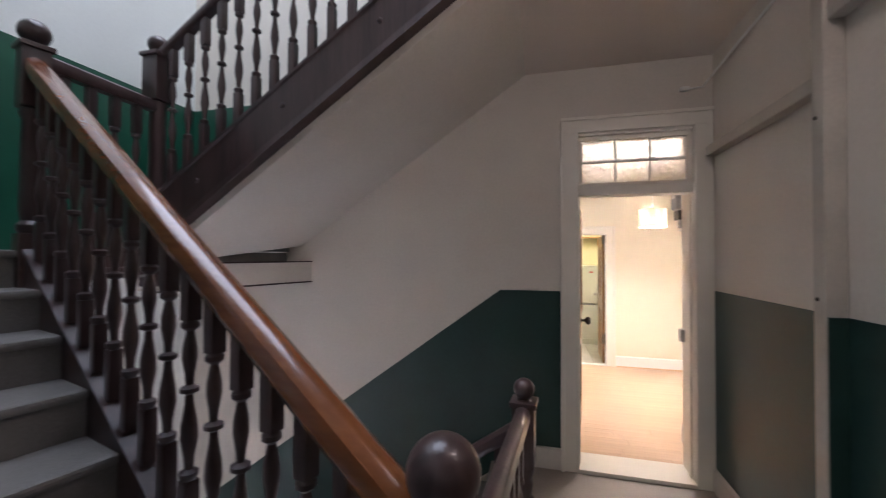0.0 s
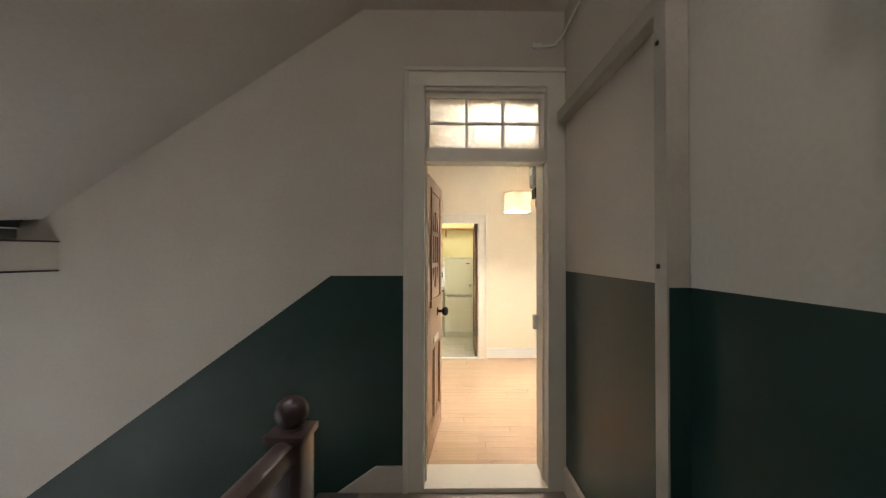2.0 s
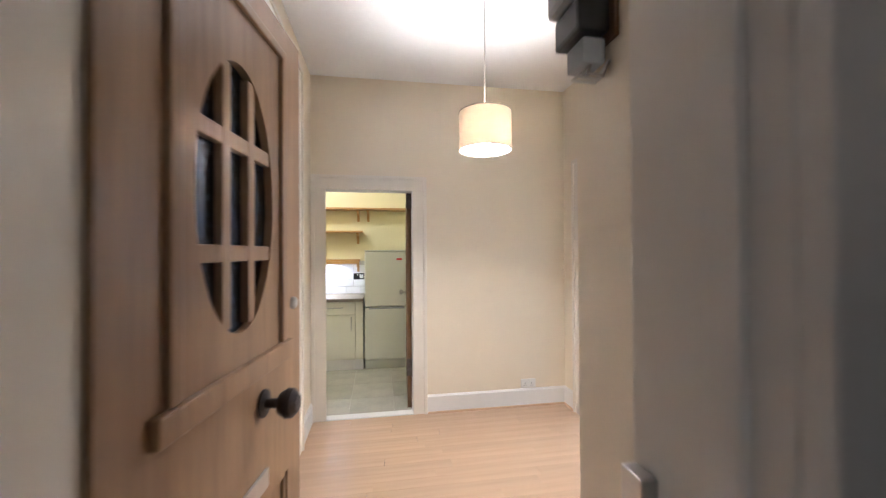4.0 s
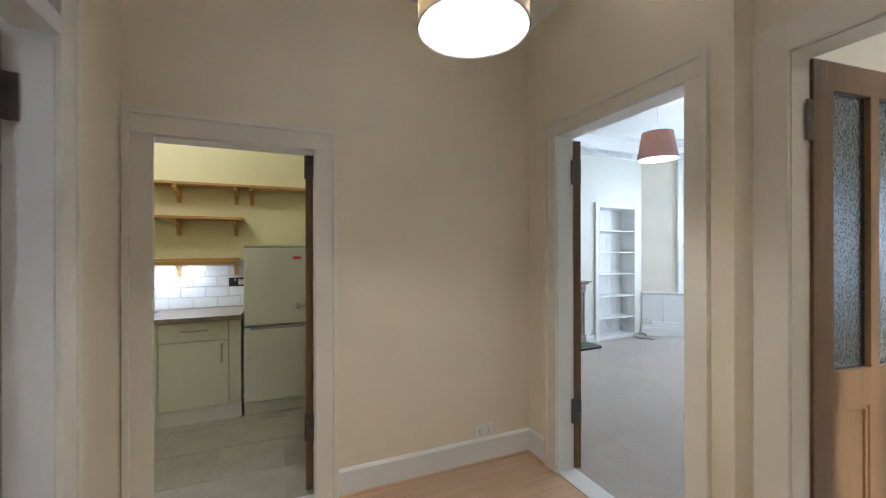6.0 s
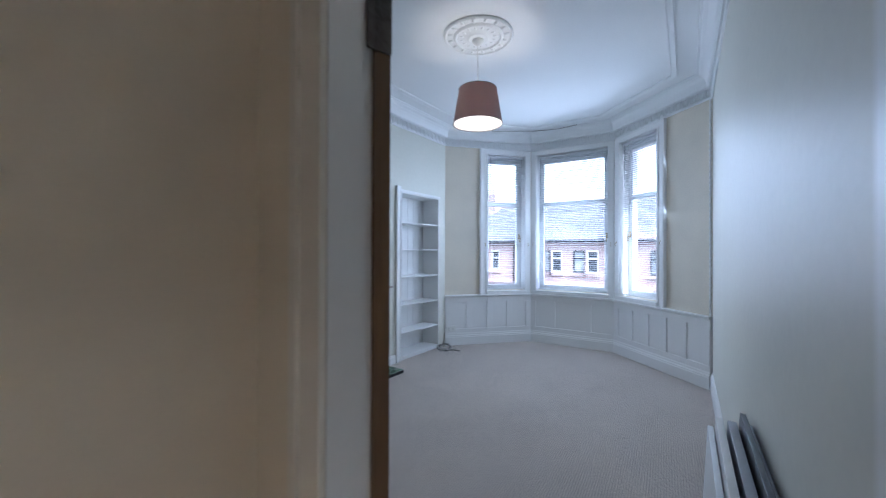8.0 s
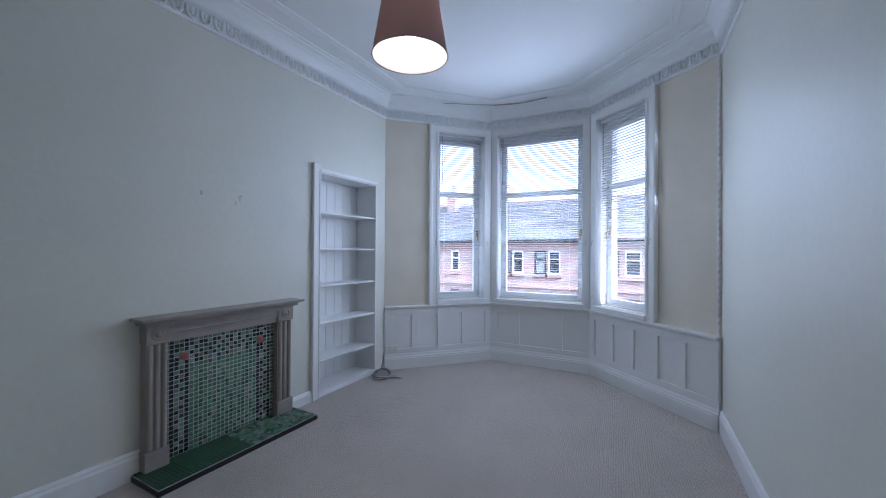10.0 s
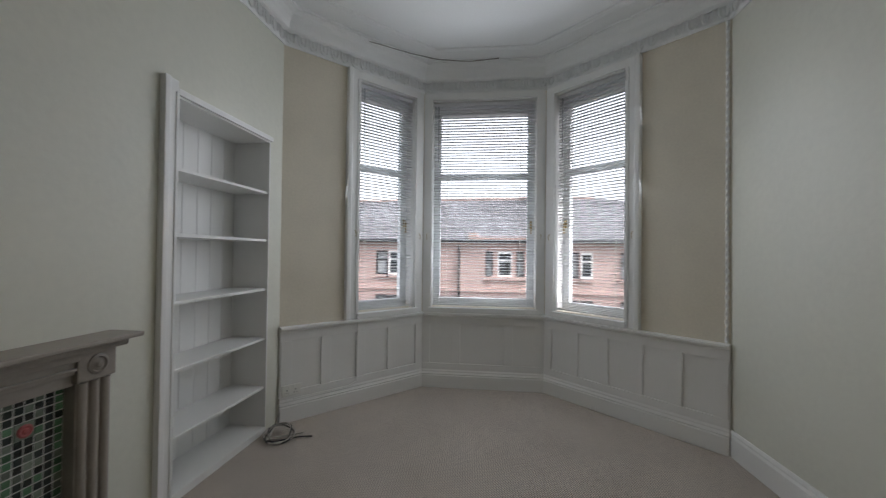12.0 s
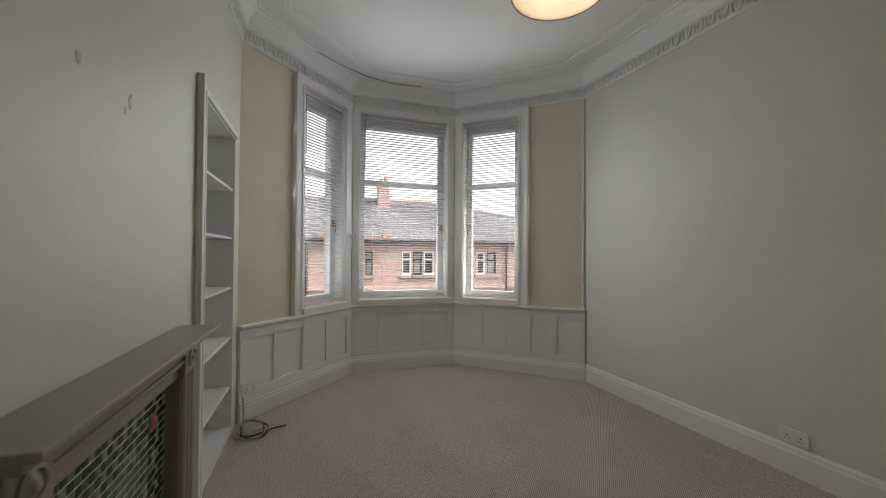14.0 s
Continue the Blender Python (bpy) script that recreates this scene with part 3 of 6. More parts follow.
def newel(parent, m, low, top, ball, size=0.052):
    bm = one(-size, size, -size, size, low, low + 0.5, 0.004)
    lathe([(size * 0.8, low + 0.5), (size, low + 0.52), (size, low + 0.54), (size * 0.7, low + 0.56), (size * 0.85, low + 0.62), (size * 0.75, top - 0.36), (size * 0.95, top - 0.33), (size * 0.95, top - 0.31), (size * 0.8, top - 0.3)], 16, bm)
    box(bm, -size, size, -size, size, top - 0.30, top - 0.02, 0.004)
    box(bm, -size * 1.2, size * 1.2, -size * 1.2, size * 1.2, top - 0.02, top + 0.004, 0.004)
    n = part("newel_post", bm, BALUSTER, parent, "dark stained newel post with square blocks", m, True)
    prof = [(size * 0.75, top + 0.002), (size * 0.5, top + 0.012)] + [(max(ball * math.cos(a), 0.001), top + 0.012 + ball * 0.9 + ball * math.sin(a)) for a in np.linspace(-1.0, 1.57, 14)]
    part("ball_finial", lathe(prof, 24), BALUSTER, n, "polished dark ball finial", None, True)
    return n


def balustrade(name, label, p0, p1, z_string, z_rail, slope, string_low=None, rail_mat=BALUSTER, skip0=0.12, skip1=0.1, pitch=0.125):
    m, length = wall_frame(p0, p1)
    t = thing(name, label, "balustrade", m)
    part("handrail", rail_bm(length, z_rail - 0.04, slope, 1.3 if rail_mat is HANDRAIL else 1.0), rail_mat, t, "polished reddish brown handrail" if rail_mat is HANDRAIL else "dark stained handrail", None, True)
    if string_low is not None:
        bm = sweep([(-0.03, string_low), (0.03, string_low), (0.03, -0.03), (0.04, -0.02), (0.04, 0), (-0.04, 0), (-0.04, -0.02), (-0.03, -0.03)], [(0, 0, z_string), (length, 0, z_string + slope * length)])
        sweep([(-0.045, string_low), (-0.03, string_low), (-0.03, string_low + 0.05), (-0.04, string_low + 0.045)], [(0, 0, z_string), (length, 0, z_string + slope * length)], bm)
        part("string_board", bm, BALUSTER, t, "dark stained stair string board with moulded edges")
    s = skip0
    h = (z_rail - 0.07 - z_string) / 0.78
    while s < length - skip1:
        ob = new("baluster", BALUSTER_MESH)
        ob.parent = t
        ob.matrix_basis = Matrix.LocRotScale((s, 0, z_string + slope * s), None, (1, 1, h))
        s += pitch
    return t


def steps(name, label, m, count, width, y0, material, thin=False):
    """Solid steps that rise along local x; each tread has a rounded nosing."""
    t = tagged(thing(name, label, "stairs", m), kind="structure")
    for i in range(count):
        bm = one(i * GOING, i * GOING + (0.03 if thin else GOING + 0.02), y0, y0 + width, i * RISE + (0.01 if thin else -0.008), (i + 1) * RISE - 0.035, 0)
        box(bm, i * GOING - 0.025, (i + 1) * GOING + 0.001, y0, y0 + width, (i + 1) * RISE - 0.034, (i + 1) * RISE, 0.012)
        part("step", bm, material, t)
    return t


mA, lenA = wall_frame(PA, PA2)
steps("stair_flight_up", "worn grey stone stair flight with rounded nosings", mA, 10, 1.25, 0.03, STONE)
a = balustrade("balustrade_up", "dark turned balusters under a polished brown handrail", PA, PA2, 0.28, 1.17, 0.655, -0.28, HANDRAIL)
newel(a, pose(0, 0, 0), 0, 1.215, 0.072)
newel(a, pose(lenA, 0, 0), 1.3, 2.70, 0.062)
structure("half_landing", slab([(END_X, -3.0), (-2.62, -3.0), (-2.62, FY), (END_X, FY)], 1.56, 1.72), STONE)
hb = balustrade("half_landing_balustrade", "short dark balustrade along the half landing", PA2, PB2, 1.74, 2.68, 0.0, -0.16, BALUSTER)

b = balustrade("balustrade_upper", "dark turned balusters on a deep moulded string board", PB2, (-0.30, -0.47), 2.07, 2.99, 0.672, -0.34)
newel(b, pose(0, 0, 0), 1.5, 2.98, 0.06, 0.06)
for s_ in (0.35, 0.95, 1.55, 2.1):
    part("bolt_head", lathe([(0.016, 0), (0.016, 0.004), (0.011, 0.010), (0.001, 0.011)], 10, None, pose(s_, -0.031, 2.07 + 0.672 * s_ - 0.15, 90)), BALUSTER, b, "", None, True)
steps("stair_flight_upper", "stone stair flight seen from below", pose(-2.62, -0.44, 1.72), 9, FY + 0.43, 0.0, STONE, True)
lb = balustrade("landing_balustrade", "low dark landing balustrade with worn handrail", PA, PB, 0.02, 0.99, 0.0, -0.2, BALUSTER)
newel(lb, pose(Vector((PB[0] - PA[0], PB[1] - PA[1])).length, 0, 0), 0, 1.005, 0.05)
balustrade("balustrade_down", "dark balustrade descending beside the stairs", PB, (-2.75, -0.488), 0.02, 0.93, -PITCH, -0.28)
steps("stair_flight_down", "stone stair flight descending to the floor below", pose(-2.86, -0.45, -1.72), 10, FY + 0.44, 0.0, STONE)
structure("lower_half_landing", slab([(END_X, -3.0), (-2.84, -3.0), (-2.84, FY), (END_X, FY)], -1.9, -1.72), STONE)
structure("floor_lower_stairwell", slab([(END_X, -4.2), (-0.36, -4.2), (-0.36, FY), (END_X, FY)], -3.1, -3.0), STONE)

# sloping plaster soffit under the upper flight
bm = bmesh.new()
xa, xb, x1, z1 = -2.69, -2.46, -0.355, LC
za, zb = LC + 0.672 * (xa - x1), LC + 0.672 * (xb - x1)
vs = [bm.verts.new(c) for c in ((xa, -0.44, za), (x1, -0.44, z1), (x1, FY, z1), (xb, FY, zb), (xa, -0.44, za + 0.05), (x1, -0.44, z1 + 0.05), (x1, FY, z1 + 0.05), (xb, FY, zb + 0.05))]
for q in ((0, 1, 2, 3), (4, 5, 6, 7), (0, 1, 5, 4), (1, 2, 6, 5), (2, 3, 7, 6), (3, 0, 4, 7)):
    bm.faces.new([vs[i] for i in q])
structure("ceiling_stair_soffit", bm, LANDING_WALL, "sloping plaster under the upper stair flight")
structure("upper_landing", slab([(-0.355, -0.55), (RX, -0.55), (RX, FY), (-0.355, FY)], LC + 0.01, LC + 0.24), STONE)


def paint_area(name, pts, m, material, proud=0.003):
    """A painted field on a wall; pts in the wall's own (along, up)."""
    bm = bmesh.new()
    a = [bm.verts.new((s, proud, z)) for s, z in pts]
    b = [bm.verts.new((s, -0.001, z)) for s, z in pts]
    bm.faces.new(a)
    k = len(pts)
    for i in range(k):
        bm.faces.new((a[i], a[(i + 1) % k], b[(i + 1) % k], b[i]))
    return structure(name, bm, material, m=m)


fm, _ = wall_frame((RX, FY), (-4.3, FY))
paint_area("dado_paint_front", [(RX + 0.08, 0), (RX + 0.08, 1.417), (RX + 0.562, 1.417), (RX + 4.3, -1.33), (RX + 4.3, -3), (RX + 0.08, -3)], fm, GREEN)
paint_area("stair_dado_paint_front", [(RX + 2.62, 3.20), (RX + 0.36, 4.72), (RX + 0.36, 3.4), (RX + 2.62, 1.75), (RX - END_X, 1.75), (RX - END_X, 3.20)], fm, STAIR_GREEN)
em, _ = wall_frame((END_X, FY), (END_X, -4.2))
wall("wall_half_landing_end", (END_X, FY), (END_X, -4.2), 0.2, -3.0, 6.4, STAIR_WHITE)
paint_area("stair_dado_paint_end", [(0, 1.73), (0, 3.20), (3.85, 3.20), (3.85, 1.73)], em, STAIR_GREEN)
# unseen dark field on the back wall, added to cut bounced light
bk_, _ = wall_frame((-4.3, -4.2), (RX + 0.15, -4.2))
paint_area("dado_paint_back", [(0.55, -1.0), (3.94, -1.0), (3.94, 0), (5.3, 0), (5.3, 1.45), (3.94, 1.45), (1.7, 3.2), (0.55, 3.2)], bk_, GREEN)
rm_, _ = wall_frame((RX, -4.2), (RX, FY))
paint_area("dado_paint_right", [(2.99, 0), (5.03, 0), (5.03, 1.45), (2.99, 1.45)], rm_, GREEN)
paint_area("dado_paint_right_far", [(0, 0), (1.88, 0), (1.88, 1.45), (0, 1.45)], rm_, GREEN)
structure("baseboard_landing", sweep([(0, 0), (0.02, 0), (0.02, 0.15), (0.006, 0.165), (0, 0.165)], [(RX - 0.003, -1.20, 0), (RX - 0.003, FY, 0)]), LANDING_WALL)
structure("baseboard_landing_front", sweep([(0, 0), (0.02, 0), (0.02, 0.16), (0, 0.165)], [(-0.08, FY - 0.003, 0), (-0.26, FY - 0.003, 0), (-2.8, FY - 0.003, -1.75)]), LANDING_WALL)

# edge beam of the half landing, seen under the upper flight
lg = thing("half_landing_beam", "pale boxed edge beam under the half landing", "beam", pose(0, 0, 0))
BM0, BM1 = (-2.35, FY - 0.001), (-2.715, -0.40)
part("beam_body", slab([BM0, (-2.50, FY - 0.001), (-2.865, -0.40), BM1], 1.457, 1.632), LANDING_WALL, lg)
part("beam_edging", slab([(BM0[0] + 0.01, BM0[1]), (-2.36, BM0[1]), (BM1[0] - 0.01, BM1[1]), (BM1[0] + 0.01, BM1[1])], 1.633, 1.645, slab([(BM0[0] + 0.01, BM0[1]), (-2.36, BM0[1]), (BM1[0] - 0.01, BM1[1]), (BM1[0] + 0.01, BM1[1])], 1.443, 1.4555)), BALUSTER, lg, "thin dark edging strip")

# front door frame with fanlight
fd = tagged(thing("front_door_frame", "cream painted door frame with six-pane fanlight", "door frame", pose(0, FY, 0)), kind="structure")
A0, A1 = 0.061, 0.873
for n_, sp in (("casing_board", (A0 - 0.14, A0 - 0.001, -0.026, -0.001, 0, 2.68)), ("casing_board", (A1 + 0.001, 0.996, -0.026, -0.001, 0, 2.68)), ("casing_head", (A0 - 0.14, 0.996, -0.026, -0.001, 2.68, 2.79)),
               ("casing_bead", (A0 - 0.14, A0 - 0.11, -0.04, -0.024, 0, 2.79)), ("casing_bead", (A0 - 0.02, A0 - 0.001, -0.034, -0.024, 0, 2.69)), ("casing_bead", (A1 + 0.001, A1 + 0.02, -0.034, -0.024, 0, 2.69)), ("casing_bead", (A0 - 0.14, 0.996, -0.046, -0.024, 2.775, 2.80)),
               ("jamb", (A0 - 0.03, A0, 0.0, 0.26, 0, 2.70)), ("jamb", (A1, A1 + 0.03, 0.0, 0.26, 0, 2.70)), ("head", (A0, A1, 0.0, 0.26, 2.66, 2.70)),
               ("transom_bar", (A0, A1, -0.012, 0.12, 2.178, 2.255)), ("sash_rail", (A0, A1, 0.04, 0.08, 2.255, 2.285)), ("sash_rail", (A0, A1, 0.04, 0.08, 2.625, 2.66)), ("sash_stile", (A0, A0 + 0.03, 0.04, 0.08, 2.285, 2.625)), ("sash_stile", (A1 - 0.03, A1, 0.04, 0.08, 2.285, 2.625)),
               ("door_stop", (A0, A0 + 0.014, 0.05, 0.10, 0.03, 2.178)), ("door_stop", (A1 - 0.014, A1, 0.05, 0.10, 0.03, 2.178)), ("threshold", (A0, A1, -0.03, 0.26, 0.0, 0.03))):
    part(n_, one(*sp, 0.004), CREAM_GLOSS, fd)
pw = (A1 - A0 - 0.06) / 3
for i in (1, 2):
    part("glazing_bar", one(A0 + 0.03 + i * pw - 0.009, A0 + 0.03 + i * pw + 0.009, 0.045, 0.075, 2.285, 2.625), GLOSS, fd)
part("glazing_bar", one(A0 + 0.03, A1 - 0.03, 0.046, 0.074, 2.446, 2.464), GLOSS, fd)
for i in range(3):
    for j in range(2):
        p = part("pane", one(A0 + 0.03 + i * pw, A0 + 0.03 + (i + 1) * pw, 0.058, 0.062, 2.285 + j * 0.17, 2.455 + j * 0.17, 0), FAN_GLASS, fd)
        p.visible_shadow = False
part("keep", one(A1 - 0.03, A1 - 0.001, 0.2, 0.25, 1.02, 1.12), STEEL, fd, "steel lock keep")

# front door leaf, standing open
LEAF_W, LEAF_H, LT = 0.79, 2.14, 0.044
leaf = panel_leaf("front_door", "open stripped pine front door with oval glazed top", pose(A0 + 0.012, FY + 0.255, 0.02, 0, 0, 82), LEAF_W, LEAF_H, LT, PINE,
                  [(0.11, 0.36, 0.2, 0.78), (0.43, 0.68, 0.2, 0.78)], [], 0)
cx, cz, ex, ez = LEAF_W / 2, 1.58, 0.178, 0.318
# the field above the lock rail with an oval opening is cut from the leaf frame
frame_ob = leaf.children[0]
bm = bmesh.new()
bm.from_mesh(frame_ob.data)
far = [f for f in bm.faces if f.calc_center_median().z > 0.85 and abs(f.normal.y) > 0.5]
bmesh.ops.delete(bm, geom=far, context="FACES")
segs = 48
for yy in (0.0, LT):
    rim = [bm.verts.new((cx + ex * math.cos(2 * math.pi * i / segs), yy, cz + ez * math.sin(2 * math.pi * i / segs))) for i in range(segs)]
    sq = []
    for i in range(segs):
        c, s = math.cos(2 * math.pi * i / segs), math.sin(2 * math.pi * i / segs)
        k = max(abs(c), abs(s))
        dx, dz = c / k, s / k
        sq.append(bm.verts.new((cx + dx * cx, yy, (cz + dz * (LEAF_H - cz)) if dz > 0 else (cz + dz * (cz - 0.78)))))
    for i in range(segs):
        bm.faces.new((rim[i], rim[(i + 1) % segs], sq[(i + 1) % segs], sq[i]))
    if yy == 0.0:
        first = rim
for i in range(segs):
    bm.faces.new((first[i], first[(i + 1) % segs], rim[(i + 1) % segs], rim[i]))
bm.to_mesh(frame_ob.data)
bm.free()
g = lathe([(0.001, -0.002), (1, -0.002), (1, 0.002), (0.001, 0.002)], 48)
bmesh.ops.transform(g, matrix=Matrix.LocRotScale((cx, LT / 2, cz), Euler((radians(90), 0, 0)), (ex, ez, 1)), verts=g.verts)
part("oval_pane", g, OVAL_GLASS, leaf, "rippled obscured oval glass")
for dx in (-0.058, 0.058):
    h = ez * math.sqrt(1 - (dx / ex) ** 2)
    part("glazing_bar", one(cx + dx - 0.017, cx + dx + 0.017, 0.002, LT - 0.002, cz - h, cz + h), PINE, leaf)
for dz in (-0.13, 0.13):
    w = ex * math.sqrt(1 - (dz / ez) ** 2)
    part("glazing_bar", one(cx - w, cx + w, 0.003, LT - 0.003, cz + dz - 0.019, cz + dz + 0.019), PINE, leaf)
for yy in (-0.012, LT - 0.002):
    part("moulding", boxes((0.10, LEAF_W - 0.10, yy - 0.006, yy + 0.014, 1.13, 1.185), (0.135, 0.17, yy, yy + 0.014, 1.185, 2.06), (LEAF_W - 0.17, LEAF_W - 0.135, yy, yy + 0.014, 1.185, 2.06), (0.135, LEAF_W - 0.135, yy, yy + 0.014, 2.03, 2.06), bevel=0.006), PINE, leaf)
kp = [(0.026, 0), (0.026, 0.005), (0.009, 0.008), (0.009, 0.03), (0.02, 0.036), (0.028, 0.05), (0.027, 0.062), (0.016, 0.072), (0.0, 0.073)]
part("door_knob", lathe([(1.4 * u, 1.3 * v) for u, v in kp], 20, None, pose(0.51, 0, 1.05, 90)), IRON, leaf, "dark bronze round knob", None, True)
part("letter_plate", one(0.29, 0.53, -0.008, 0.001, 0.82, 0.87), STEEL, leaf, "steel letter plate")
part("latch", one(LEAF_W - 0.001, LEAF_W + 0.006, 0.008, 0.036, 1.20, 1.29), STEEL, leaf, "steel rim latch plate")
part("lock_cylinder", lathe([(0.020, 0), (0.020, 0.006), (0.015, 0.012), (0.006, 0.013)], 20, None, pose(0.725, 0, 1.29, 90)), STEEL, leaf, "steel lock cylinder", None, True)

# neighbour's closed door on the landing
nm, _ = wall_frame((RX, -4.2), (RX, FY))
casing("door_casing_neighbour", 2.04, 2.88, 2.2, nm, 0.11, 0.022, CREAM_GLOSS)
panel_leaf("neighbour_door", "closed dark painted panel door in the landing wall", nm @ pose(2.05, -0.07, 0.01), 0.82, 2.17, 0.044, DARK_PINE, [(0.1, 0.38, 0.2, 0.9), (0.46, 0.73, 0.2, 0.9), (0.1, 0.38, 1.1, 2.05), (0.46, 0.73, 1.1, 2.05)], (), 1.0)
structure("door_back_neighbour", one(RX + 0.16, RX + 0.2, -2.3, -1.3, 0, 2.3), BLACK)

# round fitting added above the landing's fill lamp, out of view
cl = thing("landing_ceiling_light", "round white fitting added for the landing fill lamp", "ceiling light", pose(0.55, -1.75, LC))
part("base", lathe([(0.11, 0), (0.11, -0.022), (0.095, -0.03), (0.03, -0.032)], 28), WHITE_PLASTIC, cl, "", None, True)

# metal post, bar, meter box, pipes and cable on the right wall
pst = thing("metal_post", "pale painted metal channel post against the wall", "post", pose(0, 0, 0))
PY = -0.365
part("channel", slab([(0.918, PY - 0.072), (RX - 0.004, PY - 0.072), (RX - 0.004, PY - 0.065), (0.922, PY - 0.065), (0.922, PY - 0.007), (RX - 0.004, PY - 0.007), (RX - 0.004, PY), (0.918, PY)], 0.0, LC), POST_PAINT, pst)
part("painted_side", one(0.925, RX - 0.005, PY - 0.074, PY - 0.0715, 0.0, 1.45, 0), GREEN, pst, "dark green painted side of the post")
for z in (0.4, 1.52, 2.3):
    part("bolt", lathe([(0.009, 0), (0.009, 0.005), (0.004, 0.008)], 8, None, pose(0.915, PY - 0.03, z, 0, -90)), IRON, pst)
wb = thing("wall_bar", "horizontal pale painted bar fixed along the wall", "bar", pose(0, 0, 0))
part("bar", one(0.932, RX - 0.004, PY + 0.002, FY - 0.05, 2.43, 2.50, 0.006), POST_PAINT, wb)
wb = thing("upper_wall_bar", "painted bar fixed high beside the post", "bar", pose(0, 0, 0))
part("bar", one(0.932, RX - 0.004, -1.56, PY - 0.076, 2.70, 2.78, 0.006), POST_PAINT, wb)
mb = thing("meter_box", "grey metal electrical box fixed high on the wall", "electrical box", pose(0, 0, 0))
part("box_body", one(0.94, RX - 0.004, -1.155, -1.025, 2.12, 2.62, 0.012), GREY_PLASTIC, mb)
part("box_cover", one(0.926, 0.942, -1.162, -1.018, 2.13, 2.61, 0.006), GREY_PLASTIC, mb)
part("gland", lathe([(0.018, 2.08), (0.018, 2.125)], 10, None, pose(0.965, -1.11, 0)), GALV, mb)
pp = thing("wall_pipe", "grey metal conduit pipe clipped down the wall", "pipe", pose(0, 0, 0))
part("pipe", tube([(0.967, -1.11, 0.0), (0.967, -1.11, 2.10)], 0.014, None, 12), GALV, pp, "", None, True)
for z in (0.62, 1.72):
    part("clip", boxes((0.95, RX - 0.004, -1.142, -1.124, z - 0.01, z + 0.01), (0.949, 0.985, -1.128, -1.092, z - 0.01, z + 0.01), bevel=0.003), GALV, pp)
tk = thing("trunking", "pale flat cable trunking down the wall", "trunking", pose(0, 0, 0))
part("trunking_strip", one(RX - 0.018, RX - 0.004, -1.04, -1.015, 0.17, 2.12), LANDING_WALL, tk)
part("joint_clip", one(RX - 0.024, RX - 0.004, -1.045, -1.01, 1.55, 1.575), LANDING_WALL, tk)
cb = thing("ceiling_cable", "thin white cable run along the ceiling corner", "cable", pose(0, 0, 0))
part("cable", tube([(0.80, FY - 0.02, 2.95), (0.93, FY - 0.015, 2.96), (0.975, FY - 0.03, 3.02), (0.98, 0.4, 3.06), (0.985, -0.3, 3.10)], 0.008), WHITE_PLASTIC, cb, "", None, True)
part("junction_box", one(0.78, 0.84, FY - 0.03, FY - 0.002, 2.94, 2.97), WHITE_PLASTIC, cb)


# ---- hall ----
def drum_lamp(name, label, x, y, low, high, r_low, r_high, ceiling, shade_mat, rim_mat):
    t = thing(name, label, "pendant lamp", pose(x, y, 0))
    bm = lathe([(r_low, low), (r_high, high), (r_high - 0.003, high), (r_low - 0.003, low)], 48)
    bmesh.ops.delete(bm, geom=[f for f in bm.faces if len(f.verts) > 4], context="FACES")
    part("shade", bm, shade_mat, t, "linen drum shade", None, True)
    bm = lathe([(r_low - 0.004, low + 0.001), (r_high - 0.004, high - 0.001), (r_high - 0.006, high - 0.001), (r_low - 0.006, low + 0.001)], 48)
    bmesh.ops.delete(bm, geom=[f for f in bm.faces if len(f.verts) > 4], context="FACES")
    part("lining", bm, SHADE_LINING, t, "white inner lining", None, True)
    for r, z in ((r_low, low), (r_high, high)):
        part("shade_rim", tube([(r * math.cos(a), r * math.sin(a), z) for a in np.linspace(0, 2 * math.pi, 41)], 0.003, None, 6), rim_mat, t, "thin rim wire")
    part("cable", tube([(0, 0, high - 0.06), (0, 0, ceiling - 0.02)], 0.004), WHITE_PLASTIC, t, "white flex")
    part("ceiling_cup", lathe([(0.05, ceiling), (0.05, ceiling - 0.012), (0.03, ceiling - 0.035), (0.01, ceiling - 0.045)], 20), WHITE_PLASTIC, t, "white ceiling cup", None, True)
    h = part("lamp_holder", lathe([(0.018, high - 0.06), (0.022, high - 0.09), (0.02, high - 0.13)], 16), WHITE_PLASTIC, t)
    part("bulb", lathe([(0.012, high - 0.128), (0.03, high - 0.155), (0.034, high - 0.175), (0.022, high - 0.2), (0.001, high - 0.21)], 16), BULB, h, "lit frosted bulb", None, True).visible_shadow = False
    bm = bmesh.new()
    for a in (0, 2.09, 4.19):
        tube([(0.02 * math.cos(a), 0.02 * math.sin(a), high - 0.07), (r_high * math.cos(a), r_high * math.sin(a), high - 0.004)], 0.002, bm, 5)
    part("spider_frame", bm, WHITE_PLASTIC, t)
    return t


